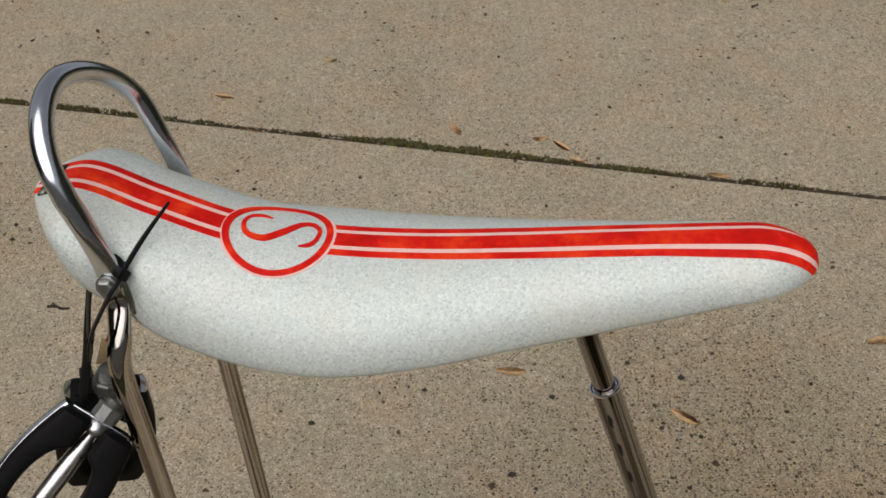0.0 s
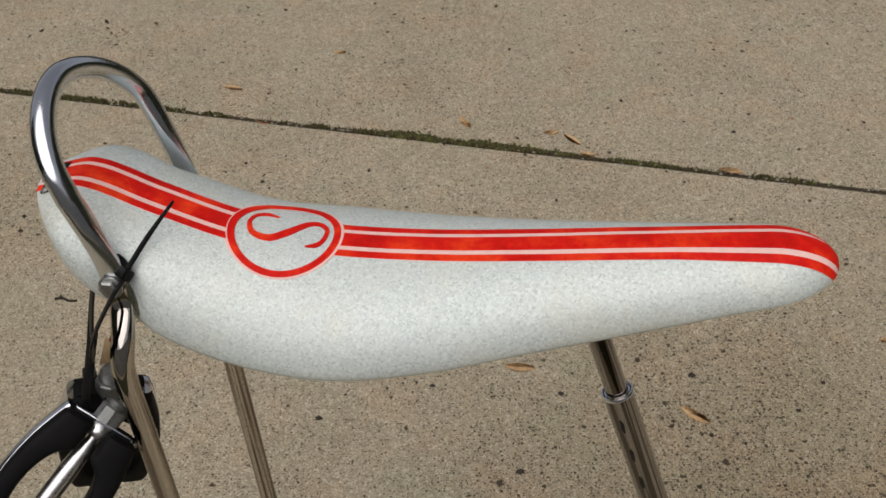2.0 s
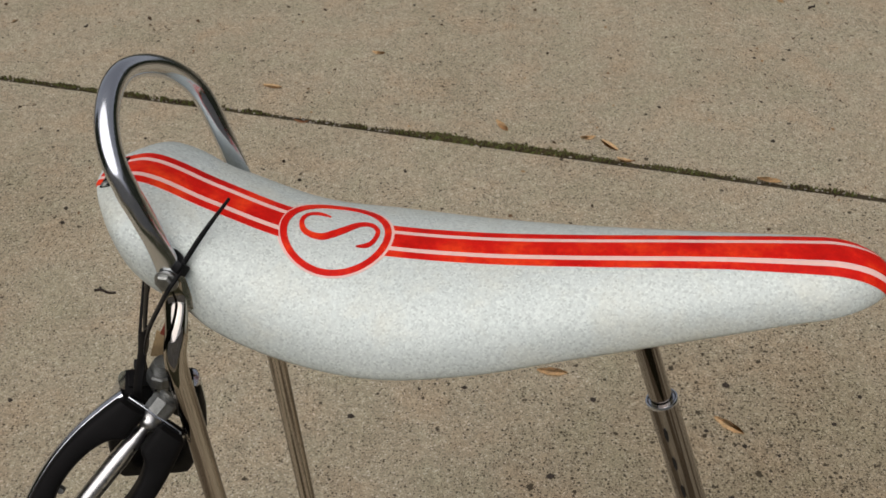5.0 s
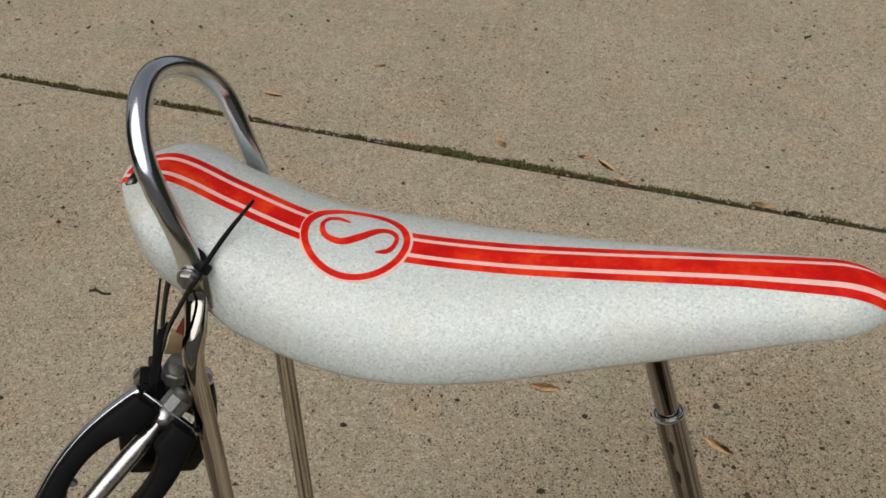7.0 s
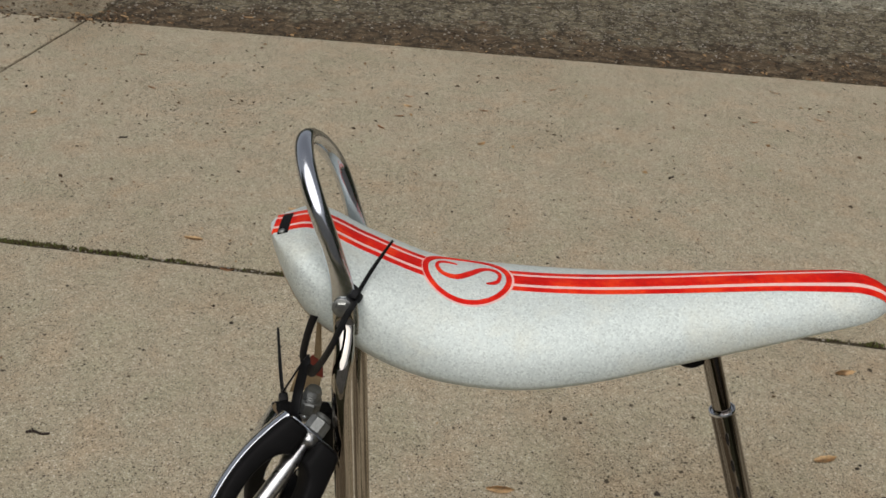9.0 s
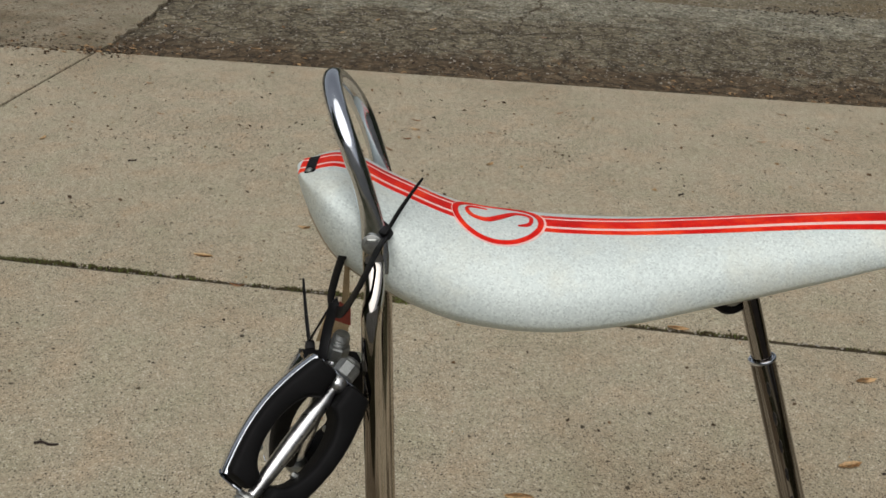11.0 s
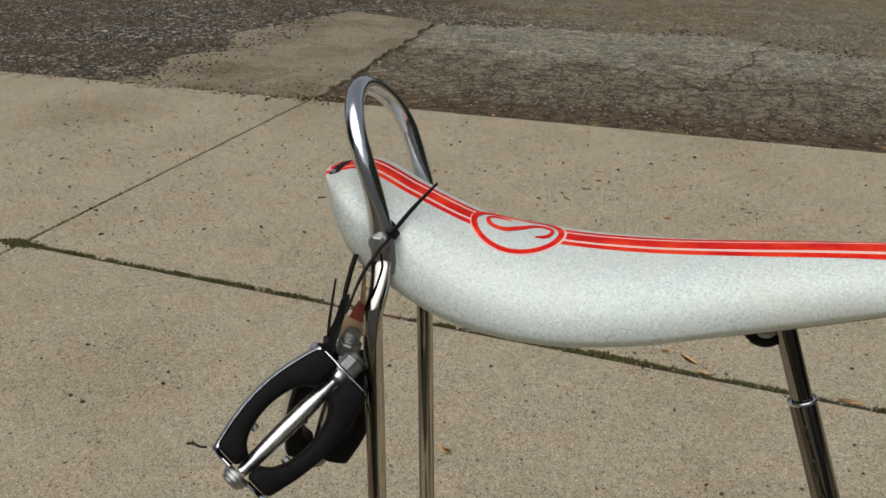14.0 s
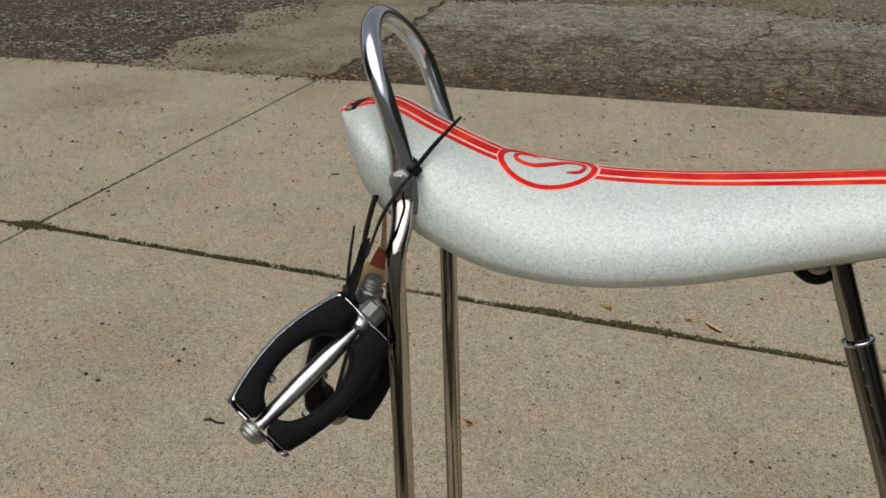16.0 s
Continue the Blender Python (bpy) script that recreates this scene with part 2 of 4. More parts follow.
def plain(name, color, rough, metal=0.0, vary=0.25, scale=60.0, relief=0.2, depth=0.0006, coat=0.0, spec=None):
    """A worn single-coloured surface with grain at two scales."""
    m = Mat(name, rough, metal, color)
    t = m.ramp(m.noise(scale, 5, 0.65), (0.3, 1 - vary), (0.7, 1 + vary * 0.5))
    t2 = m.ramp(m.noise(scale * 9, 3, 0.7), (0.3, 1 - vary * 0.5), (0.7, 1 + vary * 0.3))
    m.color(m.mix(1.0, m.mix(1.0, color, t, "MULTIPLY"), t2, "MULTIPLY"))
    m.gloss(m.sum(m.sum(m.noise(scale * 2, 4, 0.6), 0.2, "MULTIPLY"), rough - 0.1))
    if relief:
        m.bump(m.noise(scale * 8, 3, 0.6), relief, depth)
    if spec is not None:
        m.b.inputs["Specular IOR Level"].default_value = spec
    m.b.inputs["Coat Weight"].default_value = coat
    m.b.inputs["Coat Roughness"].default_value = 0.08
    return m.m


def chrome_plate():
    m = Mat("chrome", 0.09, 1.0, (0.62, 0.62, 0.63))
    m.gloss(m.ramp(m.noise(40, 5, 0.7), (0.35, 0.10), (0.75, 0.22)))
    m.color(m.mix(m.ramp(m.noise(130, 5, 0.75), (0.66, 0.0), (0.8, 0.4)), (0.74, 0.775, 0.83), (0.40, 0.34, 0.28)))
    m.bump(m.noise(38, 2, 0.5), 0.12, 0.0006)
    return m.m


def chrome_tube(name, axis, reflected_dark, streak_top=10.0, plate=(0.58, 0.54, 0.49)):
    """Worn chrome tube with drawn lines and painted dark reflections along its axis, up to a given height."""
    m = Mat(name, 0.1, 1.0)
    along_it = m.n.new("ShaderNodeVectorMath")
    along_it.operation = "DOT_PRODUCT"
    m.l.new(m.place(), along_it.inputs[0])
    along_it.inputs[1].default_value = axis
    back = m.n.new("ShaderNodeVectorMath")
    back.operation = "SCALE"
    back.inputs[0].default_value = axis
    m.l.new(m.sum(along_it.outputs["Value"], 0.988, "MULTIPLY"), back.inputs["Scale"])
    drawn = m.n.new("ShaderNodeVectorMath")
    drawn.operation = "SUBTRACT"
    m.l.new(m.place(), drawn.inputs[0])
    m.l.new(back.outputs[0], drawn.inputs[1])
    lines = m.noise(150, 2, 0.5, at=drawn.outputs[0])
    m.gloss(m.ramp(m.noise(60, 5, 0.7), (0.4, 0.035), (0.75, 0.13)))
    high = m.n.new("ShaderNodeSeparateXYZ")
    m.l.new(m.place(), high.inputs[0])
    streaked = m.ramp(m.sum(m.sum(high.outputs[2], streak_top, "SUBTRACT"), 10.0, "MULTIPLY"), (0.0, 1.0), (0.4, 0.0))
    lines = m.sum(lines, streaked, "MULTIPLY")
    # streaks of dark reflection put into the base colour
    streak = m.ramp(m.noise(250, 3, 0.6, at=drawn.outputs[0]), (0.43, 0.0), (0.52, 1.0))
    worn = m.mix(m.sum(streak, streaked, "MULTIPLY"), plate, reflected_dark)
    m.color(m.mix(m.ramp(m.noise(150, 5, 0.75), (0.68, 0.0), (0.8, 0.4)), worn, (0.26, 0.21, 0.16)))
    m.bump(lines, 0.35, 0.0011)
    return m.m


def sparkle_vinyl():
    """White vinyl full of fine metal flake under a clear skin."""
    m = Mat("sparkle_vinyl", 0.42)
    flake = m.cells(780, "Color")
    sep = m.n.new("ShaderNodeSeparateColor")
    m.l.new(flake, sep.inputs[0])
    fleck = m.ramp(sep.outputs[0], (0.0, (0.545, 0.602, 0.580)), (0.2, (0.652, 0.712, 0.688)), (0.7, (0.712, 0.776, 0.750)), (1.0, (0.80, 0.862, 0.828)))
    clump = m.ramp(m.noise(260, 4, 0.75), (0.3, 0.88), (0.5, 1.0), (0.75, 1.04))
    col = m.mix(0.5, fleck, clump, "MULTIPLY")
    wear = m.ramp(m.noise(9, 5, 0.6), (0.35, (0.93, 0.95, 0.95)), (0.65, (1.0, 1.0, 0.98)))
    col = m.mix(0.8, col, wear, "MULTIPLY")
    yellow = m.ramp(m.noise(16, 5, 0.65), (0.5, 0.0), (0.72, 0.38))
    col = m.mix(yellow, col, (0.70, 0.68, 0.54))
    m.color(col)
    m.put(m.b, "Metallic", m.ramp(sep.outputs[1], (0.0, 0.13), (0.6, 0.20), (1.0, 0.33)))
    m.gloss(m.ramp(sep.outputs[2], (0.0, 0.50), (1.0, 0.64)))
    m.b.inputs["Coat Weight"].default_value = 0.15
    m.b.inputs["Coat Roughness"].default_value = 0.3
    m.bump(m.sum(m.noise(700, 3, 0.6), sep.outputs[1]), 0.10, 0.0002)
    return m.m


def tape_red():
    """Translucent-looking red tape, deeper and paler in patches."""
    m = Mat("red_tape", 0.42)
    m.b.inputs["Specular IOR Level"].default_value = 0.10
    a = m.ramp(m.noise(26, 5, 0.65), (0.3, (0.50, 0.007, 0.005)), (0.5, (0.74, 0.015, 0.008)), (0.66, (0.96, 0.065, 0.014)))
    m.color(m.mix(0.6, a, m.ramp(m.noise(300, 3, 0.7), (0.3, 0.82), (0.7, 1.1)), "MULTIPLY"))
    m.bump(m.noise(420, 3, 0.6), 0.12, 0.0003)
    return m.m


CONCRETE = concrete("pavement_concrete", (0.64, 0.58, 0.465), (0.420, 0.366, 0.262), (0.030, 0.023, 0.014), (0.90, 0.88, 0.85), ((0.58, 0.78, 1.0, 1.0), (-0.08, 2.08, 0.22, 0.3), (-1.1, 1.55, 0.5, 0.35), (-2.3, 3.7, 0.7, 0.6), (-1.3, 3.9, 0.5, 0.5), (0.6, 3.7, 0.6, 0.35)))
APRON = concrete("apron_concrete", (0.44, 0.395, 0.31), (0.272, 0.236, 0.168), (0.055, 0.04, 0.026), (0.50, 0.44, 0.36), ((-2.2, 4.7, 0.5, 0.8), (-1.5, 4.3, 0.35, 0.8), (-1.9, 6.1, 0.4, 0.6)), 1.2, ((13, 0.13, 1.3, 0.75), (26, 0.22, 1.2, 0.9), (58, 0.27, 0.9, 0.85), (120, 0.34, 0.8, 0.7)))
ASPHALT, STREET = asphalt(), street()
JOINT = plain("joint_soil", (0.088, 0.070, 0.044), 0.95, vary=0.5, scale=120, relief=0.8, depth=0.004)
MOSS = mossy()
STONE = plain("dark_stone", (0.055, 0.045, 0.036), 0.85, vary=0.5, scale=200)
PALE = plain("pale_stone", (0.33, 0.30, 0.25), 0.85, vary=0.3, scale=200)
LEAF = plain("dry_leaf", (0.66, 0.44, 0.22), 0.7, vary=0.4, scale=160)
RUST = plain("rusty_leaf", (0.40, 0.19, 0.085), 0.75, vary=0.4, scale=160)
LITTER = crumbs()
TWIG = plain("twig_bark", (0.045, 0.034, 0.028), 0.85, vary=0.4, scale=300)
CHROME = chrome_plate()
# third value is the painted dark reflection; the post's base is darkened for it
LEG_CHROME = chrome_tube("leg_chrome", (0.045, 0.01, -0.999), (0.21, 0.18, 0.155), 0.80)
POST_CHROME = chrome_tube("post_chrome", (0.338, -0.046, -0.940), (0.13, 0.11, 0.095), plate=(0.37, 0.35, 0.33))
SATIN = plain("satin_metal", (0.78, 0.78, 0.77), 0.3, 1.0, vary=0.2, scale=120, relief=0.1)
DULL = plain("dull_steel", (0.30, 0.31, 0.30), 0.58, 1.0, vary=0.4, scale=150, relief=0.3)
STEEL = plain("zinc_steel", (0.40, 0.41, 0.39), 0.42, 1.0, vary=0.35, scale=150, relief=0.25)
VINYL = sparkle_vinyl()
RED = tape_red()
PINK = plain("pale_tape", (0.93, 0.62, 0.56), 0.45, vary=0.1, scale=120, relief=0.1, spec=0.3)
PIPING = plain("aged_piping", (0.40, 0.33, 0.23), 0.6, vary=0.3, scale=180)
RUBBER = plain("black_rubber", (0.0050, 0.0048, 0.0050), 0.6, vary=0.35, scale=110, relief=0.35, spec=0.13)
NYLON = plain("black_nylon", (0.006, 0.006, 0.0065), 0.45, vary=0.25, scale=140, relief=0.15, spec=0.16)
SLOT_SHADE = plain("slot_shade", (0.02, 0.018, 0.016), 0.8, vary=0.3, scale=200)
CARD = plain("brown_card", (0.33, 0.24, 0.13), 0.8, vary=0.25, scale=90)
CARD_RED = plain("red_card", (0.25, 0.045, 0.025), 0.7, vary=0.25, scale=90)
# colours of the added, unseen surroundings
ADDED_LAWN = plain("added_lawn_dark", (0.068, 0.068, 0.036), 0.95, vary=0.6, scale=30, relief=0.8, depth=0.01)
BACKDROP_DARK = plain("backdrop_dark", (0.04, 0.048, 0.03), 0.95, vary=0.6, scale=1.2, relief=0)
ADDED_WALL = plain("added_wall_tone", (0.56, 0.57, 0.58), 0.9, vary=0.3, scale=1.5, relief=0)


# ---------------------------------------------------------------- mesh helpers
def mesh_of(bm, name, mat, smooth=True):
    me = bpy.data.meshes.new(name)
    bmesh.ops.recalc_face_normals(bm, faces=bm.faces)
    for e in bm.edges:
        e.smooth = not (len(e.link_faces) == 2 and e.calc_face_angle(0) > radians(40))
    bm.to_mesh(me)
    bm.free()
    for p in me.polygons:
        p.use_smooth = smooth
    me.materials.append(mat)
    return me


def part(name, bm, mat, parent, label="", smooth=True, shift=None):
    """One mesh object under a thing or under a part."""
    if shift:
        bm.transform(shift if isinstance(shift, Matrix) else Matrix.Translation(shift))
    ob = new(name, mesh_of(bm, name, mat, smooth))
    ob.parent = parent
    return tagged(ob, label)


def thing(name, m, label, category, group="", kind=""):
    ob = new(name)
    ob.matrix_world = m
    ob.empty_display_size = 0.05
    return tagged(ob, label, category, group, kind)


def sweep(points, ra, rb=None, seg=14, side=(0, 1, 0), closed=False, square=0.0, level=False):
    """A tube along points; ra, rb: half sizes across (along side) and the other way, a number or one a point; square above 0 makes it boxy; level keeps every cut square to x."""
    pts = [Vector(p) for p in points]
    n = len(pts)
    ra = [ra] * n if isinstance(ra, (int, float)) else list(ra)
    rb = ra if rb is None else ([rb] * n if isinstance(rb, (int, float)) else list(rb))
    bm = bmesh.new()
    rings = []
    u = Vector(side)
    for i, p in enumerate(pts):
        a, b = (pts[i - 1], pts[(i + 1) % n]) if closed else (pts[max(i - 1, 0)], pts[min(i + 1, n - 1)])
        d = (Vector((1, 0, 0)) if level else b - a).normalized()
        u = (u - d * u.dot(d)).normalized()
        v = d.cross(u)
        ring = []
        for k in range(seg):
            t = 2 * math.pi * k / seg
            c, s = math.cos(t), math.sin(t)
            e = 1 - square * 0.75
            c, s = math.copysign(abs(c) ** e, c), math.copysign(abs(s) ** e, s)
            ring.append(bm.verts.new(p + u * (ra[i] * c) + v * (rb[i] * s)))
        rings.append(ring)
    last = n if closed else n - 1
    for i in range(last):
        r, q = rings[i], rings[(i + 1) % n]
        for k in range(seg):
            bm.faces.new((r[k], r[(k + 1) % seg], q[(k + 1) % seg], q[k]))
    if not closed:
        bm.faces.new(rings[0][::-1])
        bm.faces.new(rings[-1])
    return bm


def smooth_path(points, steps=8, closed=False):
    """Catmull-Rom through points."""
    p = [Vector(q) for q in points]
    n = len(p)
    out = []
    for i in range(n if closed else n - 1):
        a, b, c, d = (p[(i + k) % n] if closed else p[min(max(i + k, 0), n - 1)] for k in (-1, 0, 1, 2))
        for s in range(steps):
            t = s / steps
            out.append(0.5 * (2 * b + (c - a) * t + (2 * a - 5 * b + 4 * c - d) * t * t + (3 * b - a - 3 * c + d) * t ** 3))
    if not closed:
        out.append(p[-1])
    return out


def box(sx, sy, sz, bevel=0.0, at=(0, 0, 0)):
    bm = bmesh.new()
    bmesh.ops.create_cube(bm, size=1.0)
    bmesh.ops.scale(bm, vec=(sx, sy, sz), verts=bm.verts)
    if bevel:
        bmesh.ops.bevel(bm, geom=bm.edges[:], offset=bevel, segments=2, affect="EDGES", profile=0.6)
    bmesh.ops.translate(bm, vec=at, verts=bm.verts)
    return bm


def turned(profile, seg=24, sides=0):
    """A lathe part about z: profile rows (z, radius)."""
    bm = bmesh.new()
    rings = []
    k = sides or seg
    for z, r in profile:
        rings.append([bm.verts.new((r * math.cos(2 * math.pi * i / k), r * math.sin(2 * math.pi * i / k), z)) for i in range(k)])
    for a, b in zip(rings, rings[1:]):
        for i in range(k):
            bm.faces.new((a[i], a[(i + 1) % k], b[(i + 1) % k], b[i]))
    bm.faces.new(rings[0][::-1])
    bm.faces.new(rings[-1])
    return bm


def aim(at, along, up=(0, 0, 1)):
    """A matrix at a place whose z runs along a direction."""
    z = Vector(along).normalized()
    x = Vector(up).cross(z)
    x = x.normalized() if x.length > 1e-6 else Vector((1, 0, 0))
    y = z.cross(x)
    m = Matrix((x, y, z)).transposed().to_4x4()
    m.translation = Vector(at)
    return m


def moved(bm, m):
    bm.transform(m)
    return bm


# ---------------------------------------------------------------- the ground
U, V = Vector((0.9763, -0.2164, 0)), Vector((0.2164, 0.9763, 0))
CROSS = Vector((-1.749, 2.214, 0))
CORNER = Vector((-1.338, 4.062, 0))
EDGE = Vector((0.9859, -0.1676, 0))


def ragged(corners, step, jitter, seed):
    """The outline through corners, cut into short steps and worn uneven."""
    rnd = random.Random(seed)
    out = []
    for a, b in zip(corners, corners[1:] + corners[:1]):
        a, b = Vector(a), Vector(b)
        n = max(1, int((b - a).length / step))
        d = (b - a).normalized()
        side = Vector((-d.y, d.x, 0))
        for i in range(n):
            w = jitter * (noise.noise((a + (b - a) * (i / n)) * 9 + Vector((seed, 0, 0))) + rnd.uniform(-0.35, 0.35)) if i else 0
            out.append(a + (b - a) * (i / n) + side * w)
    return out


def slab(name, corners, top, bottom, mat, label, step=0.03, jitter=0.002, round_=0.005, seed=1):
    """A slab with a worn, rounded rim."""
    line = ragged([Vector((*c[:2], 0)) for c in corners], step, jitter, seed)
    mid = sum(line, Vector()) / len(line)
    bm = bmesh.new()
    rings = []
    n = len(line)
    for inset, z in ((round_, top), (round_ * 0.35, top - round_ * 0.3), (0, top - round_), (0, bottom)):
        ring = []
        for i, p in enumerate(line):
            d = (line[(i + 1) % n] - line[i - 1]).normalized()
            inner = Vector((-d.y, d.x, 0))
            if inner.dot(mid - p) < 0 and len(corners) == 4:
                inner = -inner
            ring.append(bm.verts.new((p.x + inner.x * inset, p.y + inner.y * inset, z)))
        rings.append(ring)
    for a, b in zip(rings, rings[1:]):
        for i in range(n):
            bm.faces.new((a[i], b[i], b[(i + 1) % n], a[(i + 1) % n]))
    bm.faces.new(rings[0])
    ob = new(name, mesh_of(bm, name, mat, False))
    return tagged(ob, label, "pavement", kind="structure")


ground_bm = bmesh.new()
bmesh.ops.create_grid(ground_bm, x_segments=8, y_segments=8, size=600)
bmesh.ops.translate(ground_bm, vec=(0, 0, -0.035), verts=ground_bm.verts)
tagged(new("ground", mesh_of(ground_bm, "ground", ASPHALT, False)), "dark gravelly asphalt street surface with brown dirt", "ground", kind="structure")

GAP, THIN = 0.0075, 0.0068
DEEP = 2.9
near0, far0 = CROSS - V * GAP, CROSS + V * GAP
slab("pavement_1", [near0 + U * THIN - V * DEEP, near0 + U * 5.5 - V * DEEP, near0 + U * 5.5, near0 + U * THIN], 0, -0.09, CONCRETE, "tan weathered concrete slab with small exposed stones", seed=3)
slab("pavement_2", [near0 - U * 4.0 - V * DEEP, near0 - U * THIN - V * DEEP, near0 - U * THIN, near0 - U * 4.0], -0.002, -0.09, CONCRETE, "tan weathered concrete slab with dark speckles", seed=5)
slab("pavement_3", [far0 + U * THIN, far0 + U * 5.5, CORNER + EDGE * 5.5, CORNER + EDGE * THIN], 0.001, -0.09, CONCRETE, "pale concrete pavement slab beside the street", seed=7)
left_far = far0 - U * 1.86
slab("pavement_4", [left_far, far0 - U * THIN, CORNER - EDGE * THIN, CORNER - EDGE * 1.86], 0, -0.09, CONCRETE, "pale concrete pavement slab beside the street", seed=9)
slab("pavement_5", [left_far - U * 3, left_far - U * 0.009, CORNER - EDGE * 1.869, CORNER - EDGE * 4.87], 0, -0.09, CONCRETE, "pale concrete pavement slab beside the street", seed=11)
slab("apron", [(-1.345, 4.09), (-1.07, 6.34), (-1.78, 6.72), (-2.24, 5.95), (-2.38, 5.76), (-2.20, 5.16), (-2.36, 5.08), (-2.48, 4.9), (-2.37, 4.55), (-2.55, 4.30)],
     -0.014, -0.09, APRON, "yellowish worn concrete apron with a ragged asphalt edge", step=0.05, jitter=0.055, round_=0.004, seed=13)
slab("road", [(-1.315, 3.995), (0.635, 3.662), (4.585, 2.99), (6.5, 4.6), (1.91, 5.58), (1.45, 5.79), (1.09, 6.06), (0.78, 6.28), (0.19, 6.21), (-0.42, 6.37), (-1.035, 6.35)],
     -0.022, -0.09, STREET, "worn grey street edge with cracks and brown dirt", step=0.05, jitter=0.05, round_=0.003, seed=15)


def joint_bed(name, a, b, width, z):
    d = (b - a).normalized()
    s = Vector((-d.y, d.x, 0)) * width
    n = int((b - a).length / 0.02)
    bm = bmesh.new()
    rows = []
    for i in range(n + 1):
        p = a + (b - a) * (i / n)
        rows.append([bm.verts.new(p + s * k + Vector((0, 0, z + 0.004 * noise.noise(p * 40 + Vector((k, 0, 0)))))) for k in (-1, -0.3, 0.3, 1)])
    for r, q in zip(rows, rows[1:]):
        for k in range(3):
            bm.faces.new((r[k], r[k + 1], q[k + 1], q[k]))
    return tagged(new(name, mesh_of(bm, name, JOINT)), "dark soil packed into the slab joint", "joint", kind="structure")


joint_bed("joint_1", CROSS - U * 4, CROSS + U * 5.5, 0.0105, -0.0038)
joint_bed("joint_2", CROSS - V * DEEP, CORNER, 0.010, -0.010)
joint_bed("joint_3", left_far - U * 0.004, CORNER - EDGE * 1.865, 0.009, -0.008)


def clump(bm, at, size, tall, rnd):
    """A small uneven cushion of moss with a few short shoots."""
    k = 6
    rings = []
    for r, z in ((1.0, -0.25), (0.85, 0.45), (0.4, 0.9)):
        t0 = rnd.uniform(0, 1)
        rings.append([bm.verts.new(at + Vector((size * r * rnd.uniform(0.7, 1.2) * math.cos(t0 + i * 2 * math.pi / k), size * r * rnd.uniform(0.7, 1.2) * math.sin(t0 + i * 2 * math.pi / k), tall * z * rnd.uniform(0.75, 1.15)))) for i in range(k)])
    for a, b in zip(rings, rings[1:]):
        for i in range(k):
            bm.faces.new((a[i], a[(i + 1) % k], b[(i + 1) % k], b[i]))
    bm.faces.new(rings[-1])
    for _ in range(5):
        t = rnd.uniform(0, 2 * math.pi)
        d = Vector((math.cos(t), math.sin(t), 0))
        w = Vector((-d.y, d.x, 0)) * size * 0.22
        p = at + d * size * rnd.uniform(0.2, 0.8) + Vector((0, 0, tall * 0.4))
        tip = p + d * size * rnd.uniform(0.4, 1.1) + Vector((0, 0, tall * rnd.uniform(0.2, 0.8)))
        bm.faces.new((bm.verts.new(p - w), bm.verts.new(p + w), bm.verts.new(tip)))


rnd = random.Random(4)
moss = bmesh.new()
for i in range(15000):
    s = rnd.uniform(-2.0, 4.2)
    dense = noise.noise(Vector((s * 3.1, 0.3, 0))) + 0.55 * noise.noise(Vector((s * 11, 4.3, 0)))
    dense += 0.10 * math.exp(-(((s - 1.75) / 0.7) ** 2)) + 0.16 * math.exp(-(((s - 0.4) / 0.35) ** 2)) - (0.1 if s < -0.02 else 0)
    if rnd.random() > 0.07 + max(0, dense - 0.06) * 1.5:
        continue
    full = 0.62 + 1.5 * max(0, dense)
    clump(moss, CROSS + U * s + V * (rnd.gauss(0.0025, 0.0024 + 0.0036 * max(0, dense)) + abs(rnd.gauss(0, 0.004)) * max(0, dense)) + Vector((0, 0, -0.0016)), rnd.uniform(0.0010, 0.0027) * full, rnd.uniform(0.0014, 0.0046) * full, rnd)
for i in range(700):
    r = abs(rnd.gauss(0, 0.03))
    t = rnd.uniform(0, 2 * math.pi)
    clump(moss, CROSS + U * r * math.cos(t) * 1.4 + V * r * math.sin(t) * 0.5 + Vector((0, 0, -0.002)), rnd.uniform(0.0015, 0.0042), rnd.uniform(0.004, 0.009), rnd)
for i in range(160):
    clump(moss, CROSS + V * abs(rnd.gauss(0, 0.35)) + U * rnd.gauss(0, 0.003) + Vector((0, 0, -0.004)), rnd.uniform(0.0015, 0.004), rnd.uniform(0.002, 0.005), rnd)
for i in range(64):
    s = rnd.choice((rnd.uniform(0.05, 1.1), rnd.uniform(0.9, 4.0)))
    reach, lush = rnd.uniform(0.006, 0.022), rnd.uniform(0.7, 1.35)
    for _ in range(int(26 * lush)):
        p = CROSS + U * (s + rnd.gauss(0, reach)) + V * rnd.gauss(0.004, 0.0035) + Vector((0, 0, -0.001))
        clump(moss, p, rnd.uniform(0.0012, 0.0028) * lush, rnd.uniform(0.003, 0.0075) * lush, rnd)
tagged(new("moss", mesh_of(moss, "moss", MOSS, False)), "olive green moss growing along the pavement joint", "moss", kind="stuff")


def pebble(bm, at, r, rnd):
    v = []
    for z, k in ((-0.2, 5), (0.35, 5)):
        ring = []
        for i in range(k):
            t = 2 * math.pi * i / k + z
            q = r * rnd.uniform(0.65, 1.15) * (1 if z < 0 else 0.75)
            ring.append(bm.verts.new(at + Vector((q * math.cos(t), q * math.sin(t) * 0.8, z * r * 0.9 + 0.0005))))
        v.append(ring)
    top = bm.verts.new(at + Vector((0, 0, r * 0.5)))
    for i in range(5):
        j = (i + 1) % 5
        bm.faces.new((v[0][i], v[0][j], v[1][j], v[1][i]))
        bm.faces.new((v[1][i], v[1][j], top))


